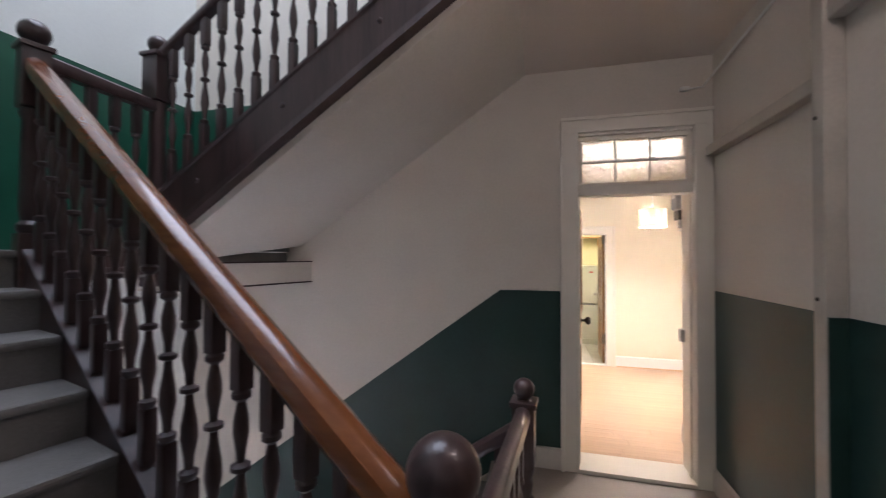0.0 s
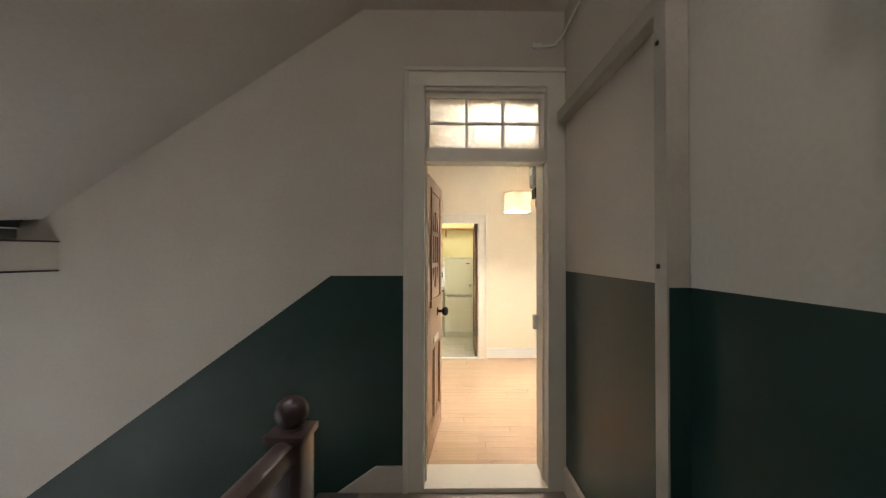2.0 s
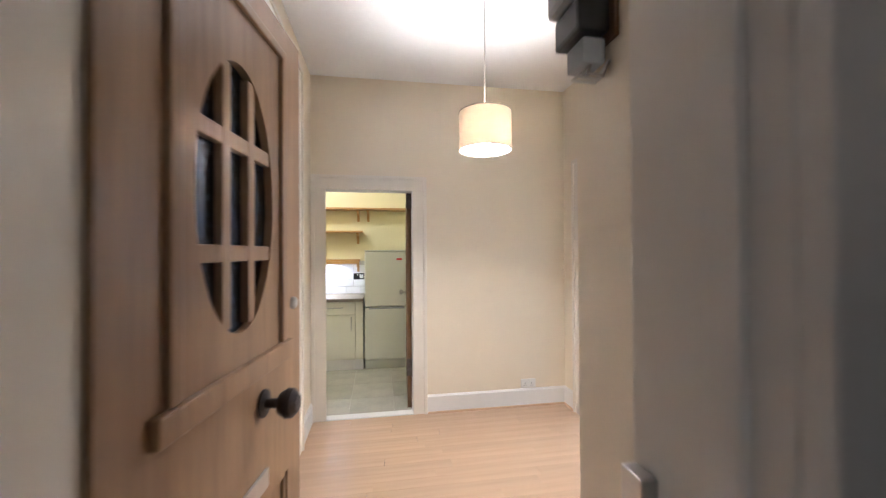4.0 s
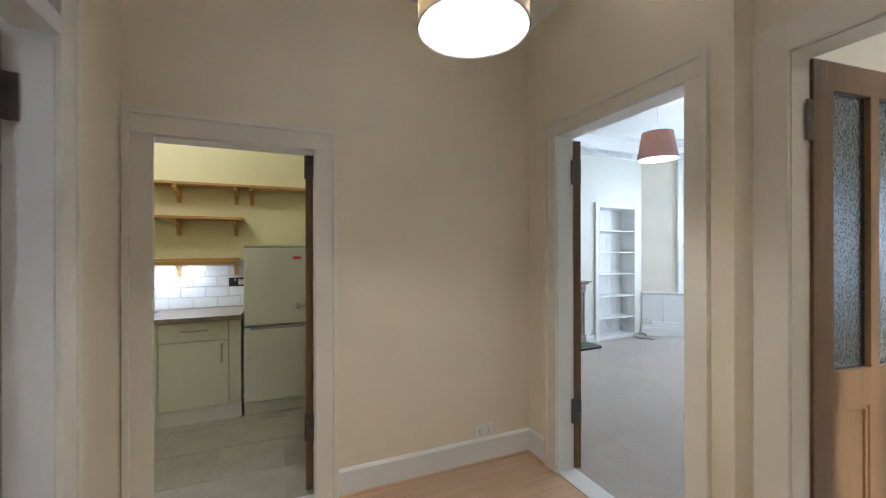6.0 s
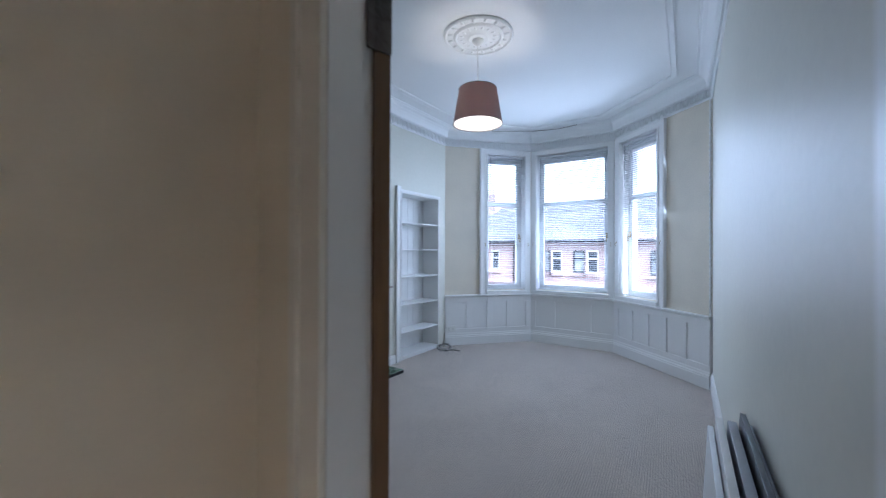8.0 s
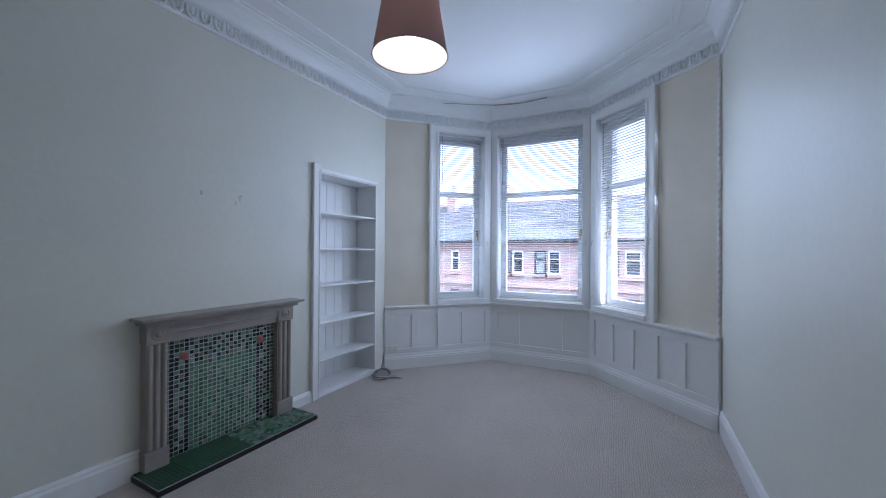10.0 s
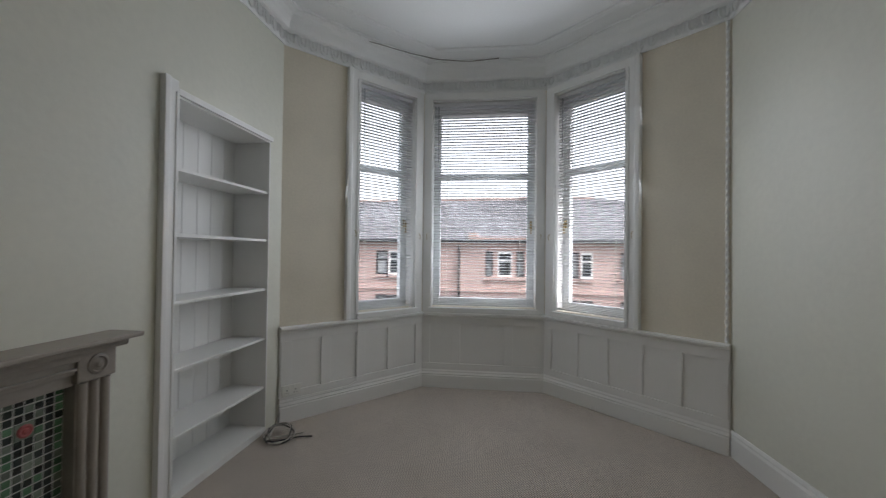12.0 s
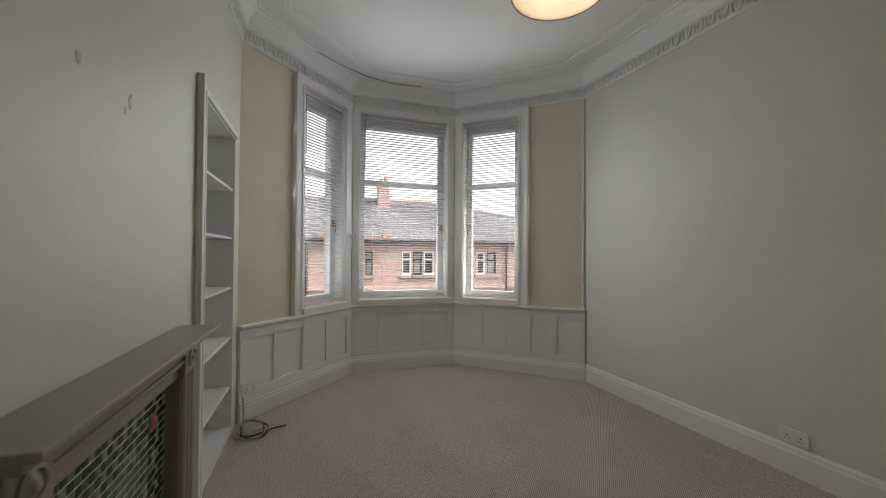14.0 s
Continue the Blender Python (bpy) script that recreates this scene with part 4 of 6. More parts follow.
def socket_plate(name, label, m, double=True, back=WHITE_PLASTIC):
    t = thing(name, label, "wall socket", m)
    w = 0.146 if double else 0.086
    part("plate", one(0, w, 0.001, 0.012, 0, 0.086, 0.004), back, t)
    for i in range(2 if double else 1):
        cx_ = (0.04 if double else 0.043) + i * 0.066
        part("rocker_switch", one(cx_ - 0.006 + (0.016 if i == 0 else -0.016), cx_ + 0.006 + (0.016 if i == 0 else -0.016), 0.011, 0.016, 0.055, 0.075, 0.002), WHITE_PLASTIC, t)
        part("pin_slots", boxes((cx_ - 0.003, cx_ + 0.003, 0.0115, 0.0125, 0.04, 0.05), (cx_ - 0.014, cx_ - 0.007, 0.0115, 0.0125, 0.022, 0.027), (cx_ + 0.007, cx_ + 0.014, 0.0115, 0.0125, 0.022, 0.027)), BLACK, t)
    return t


drum_lamp("pendant_lamp", "lit cream linen drum pendant on a white flex", 1.04, 2.57, 2.04, 2.25, 0.145, 0.145, HC, HALL_SHADE, GALV)
hem, _ = wall_frame((HX1, KY), (HX0 - 0.13, KY))
hlm, _ = wall_frame((HX0, KY), (HX0, FY + 0.26))
casing("door_casing_kitchen", HX1 - 0.757, HX1 + 0.009, 2.035, hem, 0.125, 0.022, CREAM_GLOSS)
casing("door_casing_side_room", KY - 3.40, KY - 2.60, 2.72, hlm, 0.12, 0.022, CREAM_GLOSS)
hrm, _ = wall_frame((HX1, 1.57), (HX1, KY))
casing("door_casing_living_room", 2.823 - 1.57, 3.69 - 1.57, 2.205, hrm, 0.105, 0.02, CREAM_GLOSS)
brm, _ = wall_frame((BDX, 1.57), (BDX, 2.64))
bc = tagged(thing("door_casing_bedroom", "cream painted door casing beside the passage corner", "door casing", brm), kind="structure")
part("jamb_board", one(BD1 - 1.57, 2.6315 - 1.57, 0.001, 0.02, 0, 2.335, 0.004), CREAM_GLOSS, bc)
part("head_board", one(BD0 - 1.57, BD1 - 1.57, 0.001, 0.02, 2.225, 2.335, 0.004), CREAM_GLOSS, bc)
# jamb linings
for nm_, m_, s0, s1, top, d in (("jamb_lining_kitchen", hem, HX1 - 0.757, HX1 + 0.07, 2.035, 0.134), ("jamb_lining_living_room", hrm, 2.823 - 1.57, 3.69 - 1.57, 2.205, 0.134), ("jamb_lining_bedroom", brm, BD0 - 1.57, BD1 - 1.57, 2.225, 0.134), ("jamb_lining_side_room", hlm, KY - 3.40, KY - 2.60, 2.72, 0.13)):
    structure(nm_, boxes((s0, s0 + 0.004, -d, 0.001, 0, top), (s1 - 0.004, s1, -d, 0.001, 0, top), (s0 + 0.004, s1 - 0.004, -d, 0.001, top - 0.004, top)), CREAM_GLOSS if "bedroom" in nm_ else GLOSS, m=m_)
# side room transom and fanlight
structure("transom_side_room", boxes((KY - 3.40, KY - 2.60, -0.10, 0.02, 2.20, 2.27), (KY - 2.99, KY - 2.96, -0.07, -0.03, 2.27, 2.72), (KY - 3.396, KY - 2.604, -0.07, -0.03, 2.68, 2.715), bevel=0.004), GLOSS, m=hlm)
for i in range(2):
    fp_ = structure("fanlight_pane_%d" % (i + 1), one(KY - 3.396 + i * 0.415, KY - 2.98 + i * 0.415, -0.052, -0.048, 2.27, 2.68, 0), OBSCURE, m=hlm)
panel_leaf("side_room_door", "open dark brown pine panel door with iron hinges", pose(HX0 - 0.125, 3.385, 0.01, 0, 0, 186), 0.80, 2.17, 0.042, DARK_PINE,
           [(0.1, 0.36, 0.22, 0.82), (0.44, 0.70, 0.22, 0.82), (0.1, 0.36, 1.02, 1.65), (0.44, 0.70, 1.02, 1.65), (0.1, 0.70, 1.78, 2.05)], (), 1.0)
panel_leaf("kitchen_door", "open brown pine kitchen door seen edge on", pose(0.752, KY + 0.125, 0.01, 0, 0, 87), 0.74, 2.005, 0.04, AGED_PINE,
           [(0.1, 0.34, 0.22, 0.82), (0.40, 0.64, 0.22, 0.82), (0.1, 0.34, 1.02, 1.85), (0.40, 0.64, 1.02, 1.85)], (), 1.02, 1, STEEL)
panel_leaf("living_room_door", "open pine panel door with worn paint and iron hinges", pose(2.372, 3.672, 0.01, 0, 0, 76) @ pose(0, -0.04, 0), 0.84, 2.17, 0.045, AGED_PINE,
           [(0.1, 0.38, 0.22, 0.82), (0.46, 0.74, 0.22, 0.82), (0.1, 0.38, 1.02, 2.0), (0.46, 0.74, 1.02, 2.0)], (), 1.0, flat=True)
panel_leaf("bedroom_door", "open pine door with two tall textured glass panes", pose(2.508, 2.500, 0.01, 0, 0, -6.5) @ pose(0, -0.006, 0), 0.755, 2.205, 0.042, AGED_PINE,
           [(0.10, 0.34, 0.20, 0.80), (0.41, 0.65, 0.20, 0.80)], [(0.115, 0.35, 0.955, 2.09), (0.405, 0.64, 0.955, 2.09)], 0.92, 1, STEEL)
# window light in the bedroom
structure("window_bedroom", boxes((5.3, 5.36, 2.27, 2.31, 1.0, 2.0), (5.3, 5.36, 2.56, 2.60, 1.0, 2.0), (5.3, 5.36, 2.31, 2.56, 1.0, 1.05), (5.3, 5.36, 2.31, 2.56, 1.95, 2.0), (5.3, 5.36, 2.31, 2.56, 1.5, 1.55)), UPVC)

structure("baseboard_hall_end", sweep(HALL_SKIRT, [(HX1, KY, 0), (0.757 + 0.127, KY, 0)]), GLOSS)
structure("baseboard_hall_right", sweep(HALL_SKIRT, [(HX1, 3.69 + 0.107, 0), (HX1, KY, 0)]), GLOSS)
structure("baseboard_hall_right_mid", sweep(HALL_SKIRT, [(BDX, 2.632, 0), (HX1, 2.632, 0), (HX1, 2.716, 0)]), GLOSS)
structure("baseboard_hall_left", sweep(HALL_SKIRT, [(HX0, 2.47, 0), (HX0, FY + 0.26, 0)]), GLOSS)
structure("baseboard_hall_left_end", sweep(HALL_SKIRT, [(HX0, KY, 0), (HX0, 3.53, 0)]), GLOSS)
structure("baseboard_passage", sweep(HALL_SKIRT, [(1.04, FY + 0.26, 0), (1.04, 1.57, 0), (BDX, 1.57, 0)]), GLOSS)
structure("floor_trim_hall", sweep([(0.02, 0), (0.034, 0), (0.03, 0.012), (0.02, 0.016)], [(HX1, 3.80, 0), (HX1, KY, 0), (0.885, KY, 0)]), LAMINATE)
structure("threshold_living_room", one(2.235, 2.375, 2.823, 3.69, -0.02, 0.006, 0.002), GLOSS)
structure("threshold_kitchen", one(-0.068, 0.757, KY - 0.02, KY + 0.075, -0.02, 0.010, 0.003), GLOSS)
structure("threshold_bedroom", one(BDX - 0.005, BDX + 0.135, BD0, BD1, -0.02, 0.006, 0.002), GLOSS)
socket_plate("double_socket", "white double wall socket above the skirting", hem @ pose(HX1 - 1.93, 0, 0.17))

em_ = thing("electricity_meter", "dark grey electricity meter fixed high on the passage wall", "electricity meter", pose(1.04, 1.37, 1.955))
part("meter_body", one(-0.12, -0.012, 0.0, 0.15, 0.16, 0.36, 0.02), GREY_PLASTIC, em_)
part("backboard", one(-0.014, -0.001, -0.01, 0.16, 0.05, 0.42, 0.003), DARK_PINE, em_)
part("terminal_cover", one(-0.10, -0.012, 0.01, 0.14, 0.07, 0.155, 0.01), BLACK, em_)
part("fuse_unit", one(-0.075, -0.012, 0.03, 0.12, 0.0, 0.065, 0.008), GREY_PLASTIC, em_)
part("meter_window", one(-0.124, -0.119, 0.03, 0.12, 0.26, 0.32, 0.002), WHITE_PLASTIC, em_)
for k in range(3):
    part("cable", tube([(-0.045, 0.05 + 0.025 * k, 0.0), (-0.05 - 0.01 * k, 0.05 + 0.025 * k, -0.02), (-0.02, 0.03 + 0.02 * k, -0.035), (-0.01, 0.02, 0.0)], 0.005), WHITE_PLASTIC if k else CABLE_GREY, em_, "", None, True)

# ---- kitchen ----
KB, KF = 5.98, 5.42


def base_unit(x0, x1, drawer, handle_x):
    t = thing("base_unit", "cream white kitchen base unit with steel bar handles", "kitchen cabinet", pose(x0, KF, 0), "kitchen base units")
    w = x1 - x0
    part("carcass", one(0.002, w - 0.002, 0.022, KB - KF - 0.002, 0.13, 0.86, 0), UNIT, t)
    part("plinth", one(0.0, w, 0.03, 0.046, 0.0, 0.128, 0), GLOSS, t, "white plinth board")
    top = 0.855
    if drawer:
        d = part("drawer_front", one(0.003, w - 0.003, 0, 0.02, 0.70, top, 0.003), UNIT, t)
        part("bar_handle", tube([(w * 0.32, 0.0, 0.785), (w * 0.34, -0.028, 0.785), (w * 0.66, -0.028, 0.785), (w * 0.68, 0.0, 0.785)], 0.007), STEEL, d, "brushed steel bow handle", None, True)
        top = 0.694
    if handle_x is not None:
        d = part("cupboard_door", one(0.003, w - 0.003, 0, 0.02, 0.135, top, 0.003), UNIT, t)
        hx = w * handle_x
        part("bar_handle", tube([(hx, 0.0, 0.50), (hx, -0.028, 0.515), (hx, -0.028, 0.645), (hx, 0.0, 0.66)], 0.007), STEEL, d, "brushed steel bow handle", None, True)
    else:
        part("filler_panel", one(0.002, w - 0.002, 0, 0.02, 0.135, top, 0.002), UNIT, t)


base_unit(-0.95, -0.35, False, 0.1)
base_unit(-0.35, 0.158, True, 0.9)
base_unit(0.158, 0.252, False, None)
wt = thing("worktop", "grey brown laminate worktop with rounded front edge", "worktop", pose(0, 0, 0))
part("worktop_slab", boxes((-1.43, -0.95, KF - 0.03, KB - 0.001, 0.862, 0.90), (-0.95, -0.42, KF - 0.03, KF + 0.06, 0.862, 0.90), (-0.95, -0.42, KB - 0.08, KB - 0.001, 0.862, 0.90), (-0.42, 0.254, KF - 0.03, KB - 0.001, 0.862, 0.90)), WORKTOP, wt)
sk = thing("sink", "stainless steel inset sink in the worktop", "sink", pose(0, 0, 0))
part("rim", boxes((-1.0, -0.40, KF + 0.04, KF + 0.07, 0.90, 0.906), (-1.0, -0.40, KB - 0.09, KB - 0.06, 0.90, 0.906), (-0.43, -0.40, KF + 0.07, KB - 0.09, 0.90, 0.906), (-1.0, -0.97, KF + 0.07, KB - 0.09, 0.90, 0.906)), STEEL, sk)
part("bowl", boxes((-0.95, -0.43, KF + 0.07, KB - 0.09, 0.74, 0.744), (-0.434, -0.43, KF + 0.06, KB - 0.08, 0.744, 0.90), (-0.95, -0.946, KF + 0.06, KB - 0.08, 0.744, 0.90), (-0.946, -0.434, KF + 0.06, KF + 0.064, 0.744, 0.90), (-0.946, -0.434, KB - 0.084, KB - 0.08, 0.744, 0.90)), STEEL, sk)
fr = thing("fridge_freezer", "off-white fridge freezer standing beside the units", "fridge freezer", pose(0.272, KF, 0))
part("cabinet_body", one(0, 0.55, 0.06, 0.54, 0.03, 1.488, 0.008), FRIDGE, fr)
part("top_trim", one(-0.004, 0.554, 0.0, 0.545, 1.489, 1.505, 0.004), FRIDGE, fr)
ud = part("fridge_door", one(0, 0.55, 0.0, 0.056, 0.79, 1.482, 0.012), FRIDGE, fr)
part("badge", one(0.40, 0.47, -0.003, 0.002, 1.375, 1.40, 0.001), RED, ud, "small red badge")
ld = part("freezer_door", one(0, 0.55, 0.0, 0.056, 0.115, 0.778, 0.012), FRIDGE, fr)
part("handle_recess", one(0.05, 0.50, -0.001, 0.012, 0.755, 0.775, 0.002), GREY_PLASTIC, ld)
part("plinth", one(0.004, 0.546, 0.03, 0.06, 0.0, 0.108, 0.003), FRIDGE, fr)


def bracket_shelf(x0, x1, z, brackets, thick=0.024, lip=False):
    t = thing("wall_shelf", "golden pine wall shelf on wooden brackets", "shelf", pose(0, 0, 0), "kitchen shelves")
    part("board", one(x0, x1, KB - 0.23, KB - 0.002, z, z + thick, 0.003), SHELF_PINE, t)
    if lip:
        part("front_batten", one(x0, x1, KB - 0.232, KB - 0.214, z - 0.035, z - 0.001, 0.003), SHELF_PINE, t)
    for bx in brackets:
        bm = bmesh.new()
        pts = [(KB - 0.21, z - 0.002), (KB - 0.002, z - 0.002), (KB - 0.002, z - 0.15), (KB - 0.03, z - 0.15), (KB - 0.04, z - 0.09), (KB - 0.09, z - 0.045), (KB - 0.21, z - 0.03)]
        a_ = [bm.verts.new((bx - 0.016, y, zz)) for y, zz in pts]
        b_ = [bm.verts.new((bx + 0.016, y, zz)) for y, zz in pts]
        bm.faces.new(a_), bm.faces.new(b_)
        for i in range(len(pts)):
            bm.faces.new((a_[i], a_[(i + 1) % 7], b_[(i + 1) % 7], b_[i]))
        part("bracket", bm, SHELF_PINE, t)
    return t


bracket_shelf(-1.2, 0.98, 2.055, (-0.9, -0.31, 0.17, 0.305, 0.9))
bracket_shelf(-1.2, 0.235, 1.745, (-0.9, -0.31, 0.165))
bracket_shelf(-1.2, 0.19, 1.36, (-0.9, -0.31, 0.165), 0.022, True)
sl = thing("strip_light", "lit slim strip light under the lowest shelf", "strip light", pose(-0.45, KB - 0.17, 1.338))
part("housing", one(-0.37, 0.37, -0.025, 0.025, 0.0, 0.02, 0.003), WHITE_PLASTIC, sl)
part("diffuser", one(-0.36, 0.36, -0.018, 0.018, -0.012, 0.0, 0.004), TUBE, sl)
kbm, _ = wall_frame((1.55, KB), (-1.45, KB))
socket_plate("black_socket", "black double wall socket on the tiles", kbm @ pose(1.55 - 0.245, 0.012, 1.10), True, BLACK)
part("plug", one(0.0, 0.05, 0.0, 0.035, 0.0, 0.05, 0.006), WHITE_PLASTIC, thing("plug", "white plug in the wall socket", "plug", kbm @ pose(1.55 - 0.235, 0.024, 1.118)))
kl = thing("kitchen_ceiling_light", "round white ceiling light", "ceiling light", pose(-0.5, 4.9, HC))
part("base", lathe([(0.12, 0), (0.12, -0.03), (0.10, -0.04)], 24), WHITE_PLASTIC, kl)
structure("grout_kitchen_splashback", one(-1.43, 0.9, KB - 0.008, KB - 0.001, 0.90, 1.36, 0), GROUT)
structure("baseboard_kitchen_right", sweep(HALL_SKIRT, [(1.55, KY + 0.14, 0), (1.55, KB, 0)]), GLOSS)

hk = thing("jamb_hook", "worn iron hook and old keep on the white door casing", "door hook", pose(HX0 + 0.034, 2.535, 0))
part("keep_plate", one(-0.012, 0.004, -0.035, 0.0, 1.73, 1.81, 0.002), HINGE_IRON, hk, "dark iron keep plate")
part("hook_plate", one(-0.012, 0.004, -0.02, 0.02, 1.515, 1.545, 0.002), HINGE_IRON, hk)
part("hook", tube([(0.004, 0.0, 1.53), (0.02, -0.005, 1.505), (0.03, -0.02, 1.475), (0.04, -0.01, 1.452), (0.045, 0.02, 1.45), (0.04, 0.04, 1.465), (0.034, 0.045, 1.49)], 0.006), HINGE_IRON, hk, "curved iron hook", None, True)


# ---- living room ----
def room_lamp():
    t = drum_lamp("room_pendant_lamp", "lit mauve tapered drum pendant with white flex", 4.45, 4.675, 2.46, 2.755, 0.208, 0.158, RC - 0.03, ROOM_SHADE, GALV)
    return t


room_lamp()
rs = tagged(thing("ceiling_rose", "white plaster ceiling rose with leaf ornament", "ceiling rose", pose(4.44, 4.665, RC)), kind="structure")
bm = lathe([(0.29, 0), (0.29, -0.012), (0.278, -0.022), (0.265, -0.012), (0.21, -0.012), (0.20, -0.026), (0.19, -0.03), (0.178, -0.018), (0.10, -0.02), (0.08, -0.034), (0.06, -0.034), (0.001, -0.03)], 48)
part("rose_disc", bm, CEILING, rs, "", None, True)
bm = bmesh.new()
for k in range(16):
    a_ = 2 * math.pi * k / 16
    for r_, s_ in ((0.237, 0.028), (0.14, 0.026)):
        bmesh.ops.create_uvsphere(bm, u_segments=8, v_segments=5, radius=s_, matrix=Matrix.LocRotScale((r_ * math.cos(a_), r_ * math.sin(a_), -0.014), Euler((0, 0, a_)), (1.0, 0.55, 0.4)))
part("rose_leaves", bm, CEILING, rs, "", None, True)

# cornice round the room
ROOM_LINE = [R_B, BAY[3], BAY[2], BAY[1], BAY[0], R_A]
RP = [(x, y, 0) for x, y in ROOM_LINE]


def room_sweep(name, prof, material, path=None, label=""):
    return structure(name, sweep(prof, path or RP), material, label, smooth=False)


room_sweep("cornice_cove", [(0, 2.94), (0.012, 2.94), (0.018, 2.955), (0.004, 2.96), (0.004, 3.045), (0.04, 3.052), (0.05, 3.06), (0.054, 3.075), (0.058, 3.10), (0.07, 3.135), (0.09, 3.162), (0.115, 3.178), (0.122, 3.189), (0.14, 3.189), (0.145, 3.2), (0, 3.2)], CEILING, label="white plaster cornice with egg and dart band")
room_sweep("ceiling_moulding", [(0.30, 3.2), (0.30, 3.19), (0.31, 3.184), (0.325, 3.19), (0.345, 3.19), (0.355, 3.184), (0.365, 3.19), (0.365, 3.2)], CEILING)
bm = bmesh.new()
for a_, b_ in zip(ROOM_LINE, ROOM_LINE[1:]):
    m_, ln = wall_frame(a_, b_)
    n_ = int(ln / 0.09)
    for i in range(n_):
        s = (i + 0.5) * ln / n_
        arc = [m_ @ Vector((s + 0.033 * math.cos(t_), 0.013, 3.045 - 0.085 * math.sin(t_) ** 0.8 if 0 < t_ < math.pi else 3.05)) for t_ in np.linspace(0.0, math.pi, 9)]
        tube(arc, 0.0085, bm, 6)
        bmesh.ops.create_icosphere(bm, subdivisions=1, radius=0.016, matrix=m_ @ Matrix.LocRotScale((s, 0.006, 3.018), None, (0.9, 0.7, 2.0)))
structure("cornice_eggs", bm, CEILING)

# lifted paper seam across the bay ceiling, its shade painted as a grey line
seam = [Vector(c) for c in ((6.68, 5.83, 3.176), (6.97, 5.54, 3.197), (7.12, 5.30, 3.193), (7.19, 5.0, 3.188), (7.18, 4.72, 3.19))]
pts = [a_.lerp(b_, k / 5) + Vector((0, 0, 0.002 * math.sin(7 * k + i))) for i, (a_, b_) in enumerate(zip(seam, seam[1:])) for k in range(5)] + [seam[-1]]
structure("ceiling_seam", tube(pts, 0.006, None, 5), mat("seam_shade_grey", (0.50, 0.49, 0.46), 0.9, vary=0.15, scale=12), "lifted paper seam on the ceiling, its shade a grey line")

# skirting of the two plain walls
structure("baseboard_living_right", sweep(SKIRT, [RP[0], RP[1]]), GLOSS)
structure("baseboard_fire_right", sweep([(u, v * 0.6) for u, v in SKIRT], [(ALC_S1 + 0.096, 0, 0), (1.395, 0, 0)]), GLOSS, m=fw_m)
structure("baseboard_fire_left", sweep(SKIRT, [(2.41, 0, 0), (fw_len, 0, 0)]), GLOSS, m=fw_m)

# bay panelling
DADO = 0.735
for k, (a_, b_) in enumerate(FACETS):
    m_, ln = wall_frame(a_, b_)
    t = tagged(thing("bay_panelling", "white painted panelled dado below the bay window", "wall panelling", m_), kind="structure")
    nP = (4, 4, 5)[k]
    part("backing_board", one(0.0, ln, 0.001, 0.014, 0, 0.70, 0), GLOSS, t)
    part("bottom_rail", one(0.0, ln, 0.014, 0.030, 0.17, 0.235, 0.002), GLOSS, t)
    part("top_rail", one(0.0, ln, 0.014, 0.030, 0.625, 0.70, 0.002), GLOSS, t)
    marks = [0.0, 0.27, 0.73, 1.0] if k == 1 else [i / nP for i in range(nP + 1)]
    for q_ in marks:
        c_ = 0.05 + q_ * (ln - 0.10)
        part("stile", one(max(c_ - 0.042, 0.0), min(c_ + 0.042, ln), 0.014, 0.029, 0.235, 0.625, 0.002), GLOSS, t)
bay_path = [(BAY[3][0], BAY[3][1], 0), (BAY[2][0], BAY[2][1], 0), (BAY[1][0], BAY[1][1], 0), (BAY[0][0], BAY[0][1], 0)]
structure("dado_rail", sweep([(0, 0.695), (0.034, 0.695), (0.038, 0.705), (0.056, 0.712), (0.062, 0.722), (0.062, 0.735), (0, 0.738)], bay_path), GLOSS)
structure("baseboard_bay", sweep([(0.012, 0), (0.048, 0), (0.048, 0.115), (0.042, 0.125), (0.046, 0.132), (0.036, 0.15), (0.036, 0.16), (0.03, 0.175), (0.012, 0.175)], bay_path), GLOSS)

# rope bead in the bay corner
bm = bmesh.new()
rings, cx_, cy_ = [], BAY[3][0] + 0.012, BAY[3][1] + 0.020
for i in range(360):
    z = 0.74 + i * (2.94 - 0.74) / 359
    rings.append([bm.verts.new((cx_ + r_ * math.cos(t_), cy_ + r_ * math.sin(t_), z)) for t_ in np.linspace(0, 2 * math.pi, 13)[:-1] for r_ in [0.010 + 0.0025 * math.cos(2 * t_ - z * 110)]])
for a_, b_ in zip(rings, rings[1:]):
    for j in range(12):
        bm.faces.new((a_[j], a_[(j + 1) % 12], b_[(j + 1) % 12], b_[j]))
structure("rope_moulding", bm, GLOSS, "white twisted rope corner bead", smooth=True)

# windows of the bay
SLAT_PITCH = 0.0275


def slat_mesh(width):
    bm = bmesh.new()
    prof = [(-0.0125, 0.0), (-0.006, 0.0018), (0.0, 0.0024), (0.006, 0.0018), (0.0125, 0.0), (0.0, 0.0014)]
    a_ = [bm.verts.new((0.0, y, z)) for y, z in prof]
    b_ = [bm.verts.new((width, y, z)) for y, z in prof]
    bm.faces.new(a_), bm.faces.new(b_)
    for i in range(6):
        bm.faces.new((a_[i], a_[(i + 1) % 6], b_[(i + 1) % 6], b_[i]))
    bmesh.ops.recalc_face_normals(bm, faces=bm.faces)
    me = bpy.data.meshes.new("slat")
    bm.to_mesh(me)
    bm.free()
    me.materials.append(SLAT)
    return me


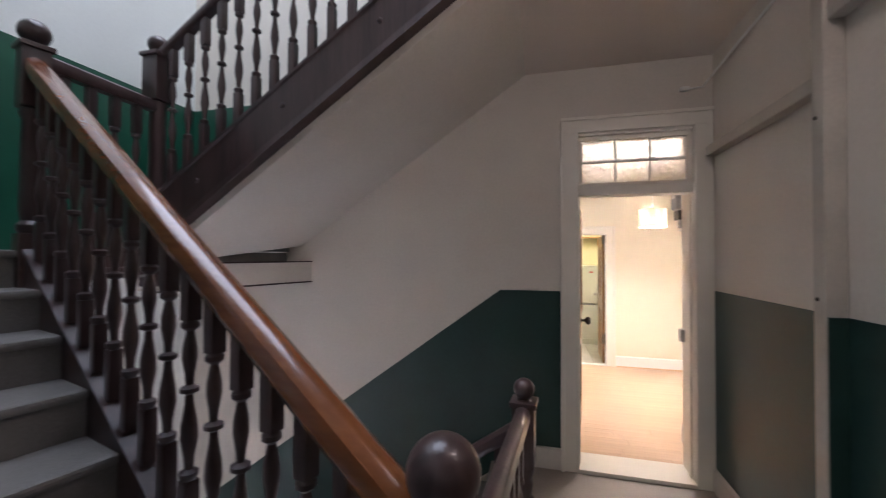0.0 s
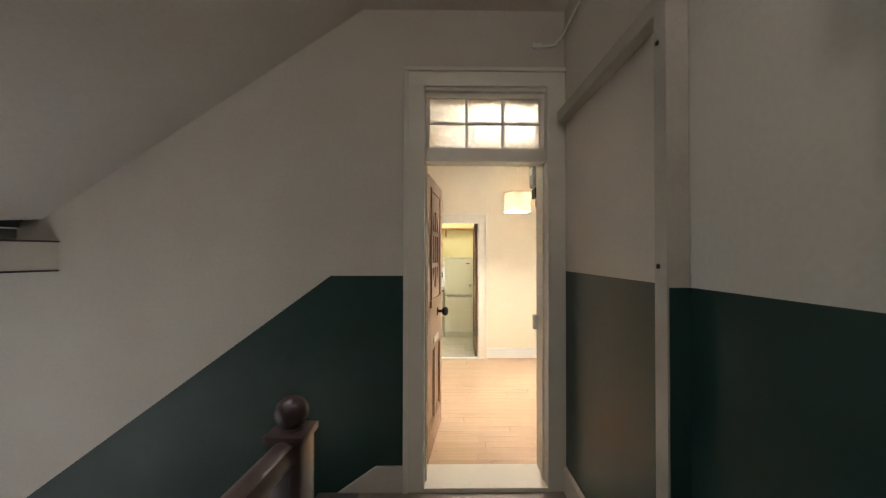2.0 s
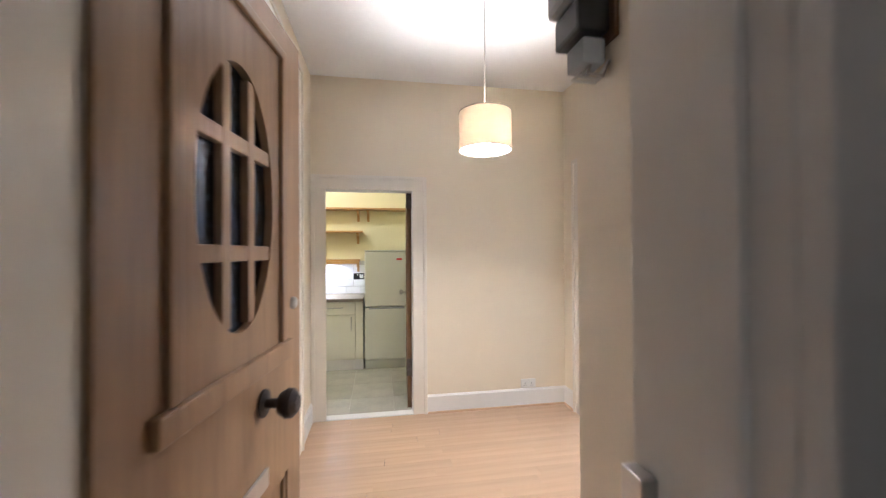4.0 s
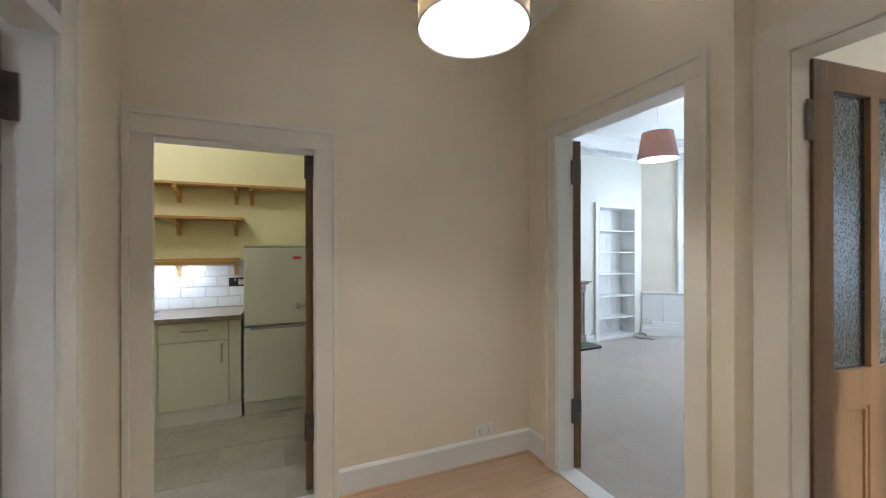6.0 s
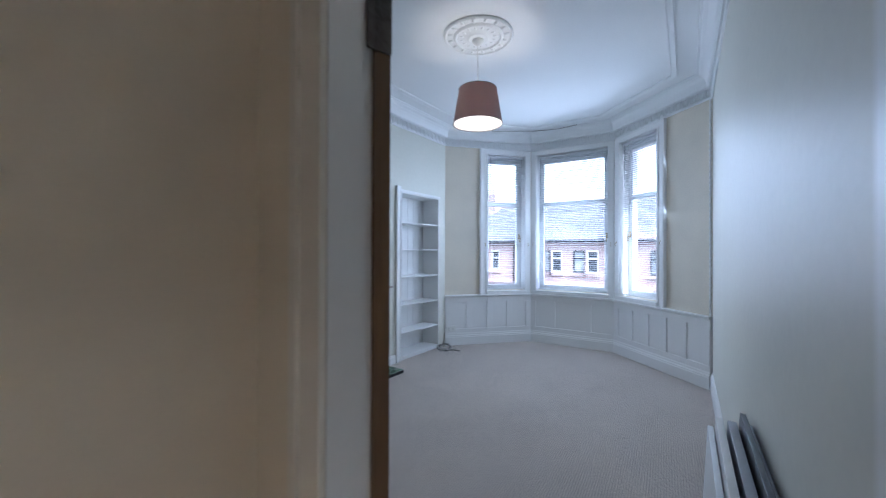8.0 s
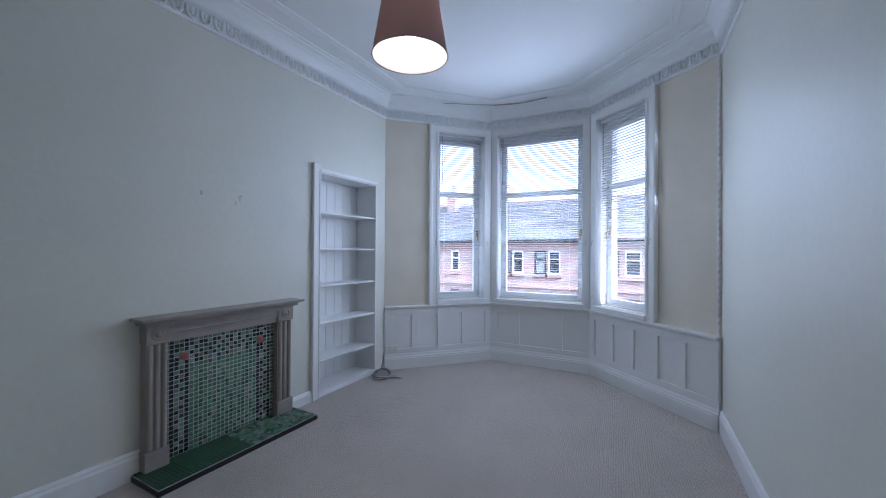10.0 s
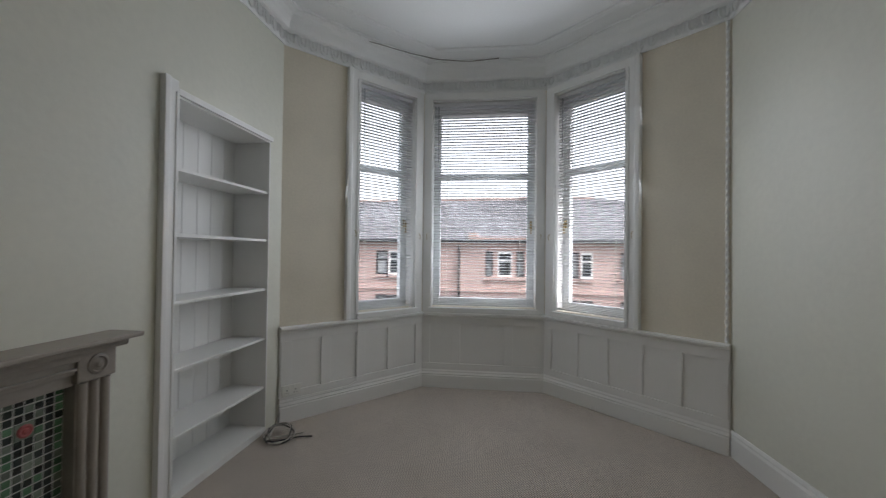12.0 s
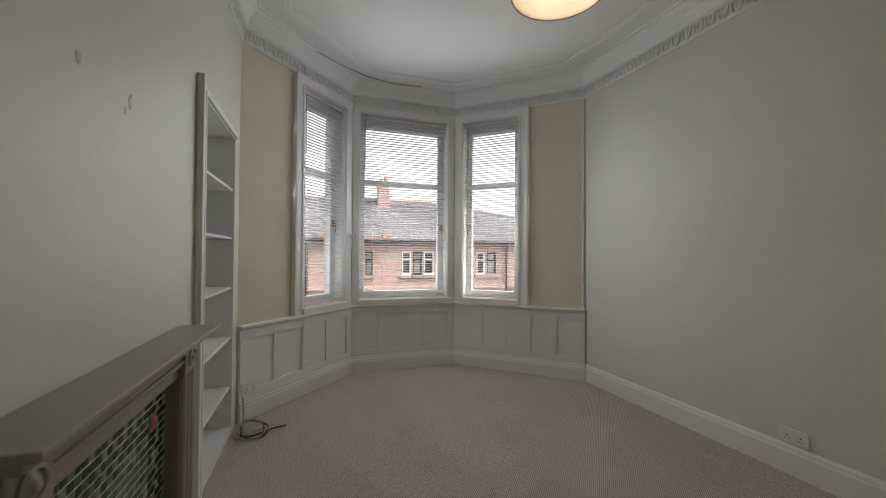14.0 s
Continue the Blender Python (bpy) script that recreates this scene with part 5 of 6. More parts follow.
for k, (a_, b_) in enumerate(FACETS):
    m_, ln = wall_frame(a_, b_)
    s0, s1 = OPEN[k]
    t = tagged(thing("window_%d" % (k + 1), "white sash style window in the bay with gold handle", "window", m_), kind="structure")
    D = -0.135
    fwid = 0.075
    spec = [("frame_stile", (s0, s0 + fwid, D - 0.06, D, WZ0, WZ1)), ("frame_stile", (s1 - fwid, s1, D - 0.06, D, WZ0, WZ1)), ("frame_rail", (s0 + fwid, s1 - fwid, D - 0.06, D, WZ0, WZ0 + 0.08)), ("frame_rail", (s0 + fwid, s1 - fwid, D - 0.06, D, WZ1 - 0.11, WZ1)),
            ("transom", (s0 + fwid, s1 - fwid, D - 0.055, D + 0.006, 2.09, 2.15))]
    for n_, sp in spec:
        part(n_, one(*sp, 0.006), UPVC, t)
    for z0_, z1_ in ((WZ0 + 0.08, 2.09), (2.15, WZ1 - 0.11)):
        p = part("pane", one(s0 + fwid - 0.004, s1 - fwid + 0.004, D - 0.034, D - 0.03, z0_, z1_, 0), PANE, t)
        p.visible_shadow = False
    hx = s0 + 0.04 if k < 2 else s1 - 0.04
    bm = one(hx - 0.012, hx + 0.012, D, D + 0.012, 1.58, 1.66, 0.003)
    tube([(hx, D + 0.01, 1.64), (hx, D + 0.035, 1.64), (hx, D + 0.04, 1.62), (hx, D + 0.04, 1.53)], 0.008, bm, 8)
    part("handle", bm, BRASS, t, "gold coloured window handle", None, True)
    part("window_sill", one(s0 - 0.02, s1 + 0.02, D, 0.055, 0.738, WZ0 - 0.001, 0.006), GLOSS, t)
    part("reveal_lining", boxes((s0 - 0.001, s0 + 0.006, D, 0.001, WZ0, WZ1), (s1 - 0.006, s1 + 0.001, D, 0.001, WZ0, WZ1), (s0 + 0.006, s1 - 0.006, D, 0.001, WZ1 - 0.006, WZ1 + 0.001)), GLOSS, t)
    # architrave
    w_out = 0.125
    lo_side, hi_side = (w_out if k == 2 else s0 - 0.012), (w_out if k == 0 else ln - s1 - 0.012)
    for e0, e1, outer in ((s0 - lo_side, s0 + 0.001, -1), (s1 - 0.001, s1 + hi_side, 1)):
        bm = one(e0, e1, 0.001, 0.022, DADO, WZ1 + 0.07, 0.003)
        if e1 - e0 > 0.11:
            q0 = e0 if outer < 0 else e1 - 0.045
            box(bm, q0, q0 + 0.045, 0.02, 0.045, DADO, WZ1 + 0.075, 0.012)
            q1 = e1 - 0.03 if outer < 0 else e0
            box(bm, q1, q1 + 0.03, 0.02, 0.03, DADO, WZ1, 0.006)
        part("architrave", bm, GLOSS, t)
    part("architrave_head", one(s0, s1, 0.001, 0.022, WZ1, WZ1 + 0.07, 0.003), GLOSS, t)
    for hook_s in ((s0 - lo_side / 2 if k else s0 - 0.04), (s1 + 0.04)):
        part("hook", tube([(hook_s, 0.022, 1.52), (hook_s, 0.04, 1.50), (hook_s, 0.045, 1.475), (hook_s, 0.035, 1.465)], 0.003), BRASS, t, "small brass tie hook")
    # venetian blind
    bl = thing("venetian_blind", "white venetian blind lowered with open slats", "blind", m_, "bay window blinds")
    c0, c1 = s0 + 0.012, s1 - 0.012
    YB = -0.045
    part("head_rail", one(c0, c1, YB - 0.014, YB + 0.014, WZ1 - 0.045, WZ1 - 0.012, 0.002), SLAT, bl)
    part("bottom_rail", one(c0, c1, YB - 0.012, YB + 0.012, WZ0 + 0.012, WZ0 + 0.026, 0.003), SLAT, bl)
    me = slat_mesh(c1 - c0)
    z = WZ0 + 0.04
    j = 0
    while z < WZ1 - 0.055:
        ob = new("slat", me)
        ob.parent = bl
        ob.matrix_basis = pose(c0, YB, z, 12 + 1.5 * math.sin(j * 1.7 + k))
        z += SLAT_PITCH if j > 5 else 0.014
        j += 1
    for q in (0.14, 0.86):
        bm = bmesh.new()
        for dy in (-0.013, 0.013):
            tube([(c0 + (c1 - c0) * q, YB + dy, WZ0 + 0.02), (c0 + (c1 - c0) * q, YB + dy, WZ1 - 0.04)], 0.0012, bm, 4)
        part("ladder_cord", bm, WHITE_PLASTIC, bl)
    wx = c1 - 0.05
    part("tilt_wand", tube([(wx, YB + 0.02, WZ1 - 0.05), (wx, YB + 0.022, WZ1 - 0.62)], 0.004, None, 6), GREY_PLASTIC, bl, "slim grey tilt wand")

# shelved alcove
al = tagged(thing("alcove_shelving", "white painted alcove with five open shelves, empty", "shelving", fw_m), kind="")
dpt = 0.285
part("back_panel", one(ALC_S0, ALC_S1, -dpt - 0.02, -dpt, 0.0, 2.13, 0), GLOSS, al)
for i in range(7):
    x_ = ALC_S0 + (i + 0.5) * (ALC_S1 - ALC_S0) / 7
    part("back_board", one(x_ - 0.0592, x_ + 0.0592, -dpt, -dpt + 0.008, 0.04, 2.125, 0.003), GLOSS, al)
part("side_lining", boxes((ALC_S0 - 0.001, ALC_S0 + 0.008, -dpt, 0.001, 0.0, 2.13), (ALC_S1 - 0.008, ALC_S1 + 0.001, -dpt, 0.001, 0.0, 2.13), (ALC_S0 + 0.008, ALC_S1 - 0.008, -dpt, 0.001, 2.122, 2.131)), GLOSS, al)
part("base_board", one(ALC_S0 + 0.008, ALC_S1 - 0.008, -dpt + 0.008, 0.0, 0.0, 0.045, 0.003), GLOSS, al)
for z in (0.337, 0.693, 1.054, 1.412, 1.762):
    part("shelf", one(ALC_S0 + 0.009, ALC_S1 - 0.009, -dpt + 0.009, -0.012, z - 0.018, z, 0.003), GLOSS, al)
part("edge_moulding", boxes((ALC_S1, ALC_S1 + 0.095, 0.001, 0.022, 0, 2.20), (ALC_S1 + 0.06, ALC_S1 + 0.095, 0.02, 0.035, 0, 2.20), (ALC_S1, ALC_S1 + 0.02, 0.02, 0.028, 0, 2.14), bevel=0.006), GLOSS, al)
part("head_moulding", boxes((ALC_S0 - 0.01, ALC_S1, 0.001, 0.02, 2.131, 2.165), bevel=0.004), GLOSS, al)

# fireplace (local x runs away from the bay, y into the room)
F0, F1 = 1.365, 2.445
fp = thing("fireplace", "taupe painted fire surround with green mosaic tiled panel", "fireplace", fw_m)
bm = one(F0 - 0.05, F1 + 0.05, 0.001, 0.165, 0.957, 0.977, 0.006)
box(bm, F0 - 0.02, F1 + 0.02, 0.001, 0.125, 0.925, 0.957, 0.01)
part("mantel_shelf", bm, SURROUND, fp)
P0, P1 = F0 + 0.145, F1 - 0.13
bm = one(P0, P1, 0.001, 0.075, 0.845, 0.925, 0.003)
box(bm, P0, P1, 0.074, 0.092, 0.895, 0.925, 0.006)
box(bm, P0, P1, 0.074, 0.085, 0.86, 0.872, 0.004)
box(bm, P0, P1, 0.02, 0.060, 0.80, 0.845, 0.004)
part("frieze", bm, SURROUND, fp)
for q0, q1 in ((F0 + 0.01, P0), (P1, F1 - 0.01)):
    pil = part("pilaster", one(q0, q1, 0.001, 0.070, 0.155, 0.81, 0.004), SURROUND, fp)
    w_ = (q1 - q0) / 3
    bm = bmesh.new()
    for i in range(3):
        c_ = q0 + (i + 0.5) * w_
        tube([(c_, 0.068, 0.16), (c_, 0.068, 0.805)], w_ * 0.40, bm, 12)
    part("fluting", bm, SURROUND, pil, "", None, True)
    part("plinth_block", one(q0 - 0.008, q1 + 0.008, 0.001, 0.088, 0.04, 0.155, 0.005), SURROUND, fp)
    cb_ = part("corner_block", one(q0 - 0.006, q1 + 0.006, 0.001, 0.088, 0.81, 0.925, 0.005), SURROUND, fp)
    rb = lathe([(0.040, 0), (0.040, 0.006), (0.030, 0.010), (0.026, 0.003), (0.016, 0.006), (0.010, 0.013), (0.001, 0.015)], 20, None, pose((q0 + q1) / 2, 0.087, 0.868, -90))
    part("roundel", rb, SURROUND, cb_, "", None, True)
part("panel_backing", one(P0, P1, 0.001, 0.018, 0.04, 0.845, 0), MOSAIC_GROUT, fp)
hearth = thing("hearth", "low hearth slab faced with green mosaic and black edge", "hearth", fw_m)
H0, H1, HD = F0 - 0.04, F1 + 0.04, 0.335
part("slab", one(H0, H1, 0.001, HD, 0.0, 0.034, 0.002), BLACK, hearth)
part("tile_bed", one(H0 + 0.003, H1 - 0.003, 0.022, HD - 0.003, 0.034, 0.037, 0), MOSAIC_GROUT, hearth)

# old filler marks on the wall above the fireplace
SCUFF = mat("grey_wall_scuff", (0.54, 0.54, 0.48), 0.6, vary=0.12, scale=30, grain=90)
for n_, (c_, z_, sz) in enumerate(((2.08, 1.79, 0.022), (1.795, 1.785, 0.026), (1.83, 1.745, 0.012))):
    ring = [(c_ + sz * 0.45 * (1 + 0.3 * math.sin(3 * a_ + n_)) * math.cos(a_), z_ + sz * (1 + 0.25 * math.cos(2 * a_ + n_)) * math.sin(a_)) for a_ in np.linspace(0, 2 * math.pi, 15)[:-1]]
    paint_area("wall_scuff", ring, fw_m, SCUFF, 0.0015)

# boards leaning on the wall
bd = thing("leaning_boards", "stack of white and grey boards leaning on the wall", "boards", pose(3.67, right_wall_y(3.67), 0, 0, 0, 184.7))
for i, (th, h, off, w_, mt) in enumerate(((0.012, 0.70, 0.0, 0.9, GREY_PLASTIC), (0.02, 0.74, 0.022, 1.0, BLACK), (0.03, 0.70, 0.05, 1.05, GREY_PLASTIC), (0.025, 0.705, 0.095, 1.1, WHITE_PLASTIC), (0.02, 0.665, 0.125, 1.1, UPVC))):
    bm = one(0.0 + 0.0 * i, w_, -th, 0, 0, h, 0.003)
    part("board", bm, mt, bd, "", pose(0, -0.04 - off, 0, -3))

socket_plate("wall_socket", "white double socket on the pale wall", wall_frame(R_B, BAY[3])[0] @ pose(2.19, 0, 0.185))
socket_plate("bay_socket", "white socket by the alcove beside loose cables", wall_frame(BAY[1], BAY[0])[0] @ pose(wall_frame(BAY[1], BAY[0])[1] - 0.16, 0.03, 0.20))
rng = random.Random(4)
for nm_, mt, rad, n_, cen in (("black_cable", CABLE_BLACK, 0.005, 34, 0.0), ("grey_cable", CABLE_GREY, 0.006, 30, 0.5)):
    t = thing(nm_, "loose coiled %s on the carpet" % nm_.replace("_", " "), "cable", pose(6.0, 6.18, 0))
    pts = [(0.13, 0.10, 0.22), (0.11, 0.09, 0.12), (0.06, 0.08, 0.05)]
    for i in range(n_):
        a_ = 2.2 + cen + i * 0.42
        r_ = 0.098 + 0.022 * math.sin(i * 0.7 + cen)
        pts.append((r_ * math.cos(a_), r_ * 0.9 * math.sin(a_), 0.012 + 0.05 * (0.5 + 0.5 * math.sin(a_ + 1.0)) + 0.004 * math.sin(i)))
    tail = (0.06, -0.215) if n_ == 34 else (0.10, -0.12)
    pts += [(tail[0] * 0.5, tail[1] * 0.6, 0.012), (tail[0], tail[1], 0.01)]
    part("cable_loop", tube(pts, rad, None, 6), mt, t, "", None, True)
m1_, ln1 = wall_frame(BAY[1], BAY[0])
bcb = thing("blind_cord_cable", "thin white cable down the panelling", "cable", m1_)
part("cable", tube([(OPEN[0][1] + 0.02, 0.06, 0.74), (OPEN[0][1] + 0.01, 0.045, 0.66), (OPEN[0][1] + 0.012, 0.04, 0.2), (OPEN[0][1] + 0.1, 0.055, 0.18), (ln1 - 0.1, 0.055, 0.18)], 0.004), WHITE_PLASTIC, bcb, "", None, True)


# ---- street outside ----
GZ = -4.6
structure("ground", slab([(-60, -150), (200, -150), (200, 150), (-60, 150)], GZ - 0.3, GZ), ASPHALT)
structure("pavement", slab([(17.5, -40), (20, -40), (20, 50), (17.5, 50)], GZ, GZ + 0.15), STONE)
BX = 20.0


def far_window(parent, y, z, w, h, net):
    wv = part("window", boxes((BX - 0.02, BX + 0.12, y - w / 2, y - w / 2 + 0.045, z, z + h), (BX - 0.02, BX + 0.12, y + w / 2 - 0.045, y + w / 2, z, z + h), (BX - 0.02, BX + 0.12, y - w / 2 + 0.045, y + w / 2 - 0.045, z, z + 0.08), (BX - 0.02, BX + 0.12, y - w / 2 + 0.045, y + w / 2 - 0.045, z + h - 0.08, z + h), (BX, BX + 0.12, y - w / 2 + 0.045, y + w / 2 - 0.045, z + h * 0.62, z + h * 0.62 + 0.05)), BLACK if net else GLOSS, parent, "dark framed window")
    part("pane", one(BX + 0.10, BX + 0.13, y - w / 2 + 0.05, y + w / 2 - 0.05, z + 0.05, z + h - 0.05, 0), NET if net else DARK_PANE, wv)
    part("window_sill", one(BX - 0.12, BX + 0.05, y - w / 2 - 0.1, y + w / 2 + 0.1, z - 0.14, z, 0.01), SANDSTONE, wv)


hs = thing("tenement_building", "red sandstone terrace with slate roof across the street", "building", pose(0, 0, 0))
# openings of one storey: centre and width along the facade
BAYS = [(-11.0, 0.6), (-9.0, 0.6), (-6.0, 0.5), (-3.4, 0.5), (-1.46, 0.46), (-0.90, 0.40), (0.11, 0.42), (1.62, 0.46), (2.14, 0.40), (2.65, 0.40), (4.30, 0.31), (4.94, 0.60), (5.60, 0.30),
        (8.13, 0.54), (8.76, 0.54), (9.84, 0.54), (10.42, 0.54), (13.25, 0.50), (16.0, 0.55), (16.6, 0.55), (19.0, 0.55), (19.6, 0.55), (23.0, 0.6), (28.0, 0.6)]
wins = [(y, z, w, 1.07) for y, w in BAYS for z in (0.36, -1.62, -3.7)]
wl = wall("facade", (BX, -12.4), (BX, 40), 0.3, GZ, 1.85, SANDSTONE, [(y - w / 2 + 12.4, y + w / 2 + 12.4, z, z + h) for y, z, w, h in wins])
wl.parent = hs
del wl["kind"]
for i, (y, z, w, h) in enumerate(wins):
    far_window(hs, y, z, w, h, i % 6 != 3)
part("string_course", boxes((BX - 0.10, BX, -12.4, 40, -0.28, -0.14), (BX - 0.18, BX, -12.4, 40, 1.72, 1.85)), SANDSTONE, hs)
part("gutter", tube([(BX - 0.3, -12.6, 1.87), (BX - 0.3, 40, 1.87)], 0.07), BLACK, hs)
for y in (-2.2, 6.9, 12.1):
    part("downpipe", tube([(BX - 0.1, y, 1.8), (BX - 0.1, y, GZ)], 0.05), BLACK, hs)
bm = bmesh.new()
rows_ = 22
for i in range(rows_):
    x0_, x1_ = BX - 0.35 + i * 4.6 / rows_, BX - 0.35 + (i + 1) * 4.6 / rows_ + 0.08
    z0_, z1_ = 1.85 + i * 2.4 / rows_, 1.85 + (i + 1) * 2.4 / rows_
    ya, yb = 0.5 - 13.0 * (1 - i / rows_), 0.5 - 13.0 * (1 - (i + 1) / rows_)
    vs = [bm.verts.new(c) for c in ((x0_, ya, z0_ + 0.03), (x1_, yb, z1_ + 0.0), (x1_, 40, z1_), (x0_, 40, z0_ + 0.03), (x0_, ya, z0_ - 0.02), (x0_, 40, z0_ - 0.02))]
    bm.faces.new(vs[:4])
    bm.faces.new((vs[0], vs[3], vs[5], vs[4]))
bm.faces.new([bm.verts.new(c) for c in ((BX - 0.35, -12.5, 1.86), (BX + 8.8, -12.5, 1.86), (BX + 4.25, 0.5, 4.26))])
part("roof", bm, SLATE, hs, "grey slate roof in courses")
part("ridge", tube([(BX + 4.3, 0.5, 4.28), (BX + 4.3, 40, 4.28)], 0.1), SANDSTONE, hs)
part("roof_dormer", boxes((BX - 0.2, BX + 0.6, 3.55, 6.3, 1.85, 2.06), (BX - 0.25, BX + 0.3, 3.35, 3.75, 1.85, 2.22), (BX - 0.25, BX + 0.3, 6.1, 6.5, 1.85, 2.22), bevel=0.04), SANDSTONE, hs)
for y, x_ in ((3.3, BX + 3.4), (15.5, BX + 3.4)):
    ch = part("chimney", one(x_, x_ + 0.8, y - 0.30, y + 0.30, 2.4, 4.95, 0.03), SANDSTONE, hs, "sandstone chimney stack")
    part("chimney_pots", boxes((x_ - 0.05, x_ + 0.85, y - 0.36, y + 0.36, 4.95, 5.08), (x_ + 0.1, x_ + 0.35, y - 0.22, y - 0.02, 5.08, 5.5), (x_ + 0.45, x_ + 0.7, y + 0.03, y + 0.23, 5.08, 5.35), bevel=0.04), SANDSTONE, ch)


# ---- pieces: floor boards, floor tiles, wall tiles, mosaic ----
def piece_mesh(name, w, d, h, material, bevel=0.0):
    bm = one(-w / 2, w / 2, -d / 2, d / 2, 0, h, 0)
    if bevel:
        top = [v for v in bm.verts if v.co.z > h * 0.5]
        for v in top:
            v.co.x -= math.copysign(bevel, v.co.x)
            v.co.y -= math.copysign(bevel, v.co.y)
    me = bpy.data.meshes.new(name)
    bmesh.ops.recalc_face_normals(bm, faces=bm.faces)
    bm.to_mesh(me)
    bm.free()
    me.materials.append(material)
    return me


def place(name, me, parent, m):
    ob = new(name, me)
    ob.parent = parent
    ob.matrix_basis = m
    return ob


rng = random.Random(11)
hf = tagged(thing("floor_hall", "warm beech laminate strip floor", "floor", pose(0, 0, 0)), kind="structure")
BW = 0.095
x_lo, x_hi = HX0 - 0.0, HX1 + 0.0
y = FY + 0.265
plank_cache = {}
row = 0
while y < KY - 0.01:
    x = x_lo - rng.uniform(0, 0.9)
    right = 1.04 if y < 1.57 else BDX if y < 2.60 else x_hi
    while x < right - 0.01:
        a_, b_ = max(x, x_lo), min(x + 1.1, right)
        if b_ - a_ > 0.02:
            key = round(b_ - a_, 2)
            if key not in plank_cache:
                plank_cache[key] = piece_mesh("plank", key - 0.0005, BW - 0.0005, 0.012, LAMINATE, 0.0003)
            place("plank", plank_cache[key], hf, pose((a_ + b_) / 2, y + BW / 2, -0.012))
        x += 1.1
    y += BW
kf = tagged(thing("floor_kitchen", "grey stone effect vinyl floor in large tiles", "floor", pose(0, 0, 0)), kind="structure")
me = piece_mesh("floor_tile", 0.418, 0.418, 0.007, KITCHEN_FLOOR, 0.001)
for i in range(8):
    for j in range(5):
        xx, yy = -1.3 + i * 0.42, KY + 0.27 + j * 0.42
        if xx < 1.5 and yy < 5.9:
            place("floor_tile", me, kf, pose(xx, yy, -0.007))
ks = tagged(thing("splashback", "white glazed wall tiles above the worktop", "wall tiles", pose(0, 0, 0)), kind="structure")
me = piece_mesh("wall_tile", 0.197, 0.097, 0.006, TILE, 0.002)
for i in range(11):
    for j in range(4):
        place("wall_tile", me, ks, pose(-1.3 + i * 0.2 + (0.1 if j % 2 else 0), KB - 0.008, 0.955 + j * 0.1, 90) )

# mosaic panel: a green field, a chequered border, two red flowers
cols, rows2 = 26, 26
pw_, ph_ = (P1 - P0) / cols, (0.80 - 0.042) / rows2
mos = {n_: piece_mesh("mosaic_tile", pw_ - 0.0047, ph_ - 0.0047, 0.0022, mt, 0.0006) for n_, mt in (("g", MOSAIC), ("p", MOSAIC_PALE), ("d", MOSAIC_DARK))}
insert = part("mosaic_insert", one(P0 + 5 * pw_, P1 - 5 * pw_, 0.018, 0.0185, 0.042, 0.042 + 20 * ph_, 0), MOSAIC_GROUT, fp)
border = part("mosaic_border", one(P0, P1, 0.018, 0.0183, 0.042 + 20 * ph_, 0.80, 0), MOSAIC_GROUT, fp)
count = {"i": 0, "b": 0}
rest_lists = {"g": [], "p": [], "d": []}
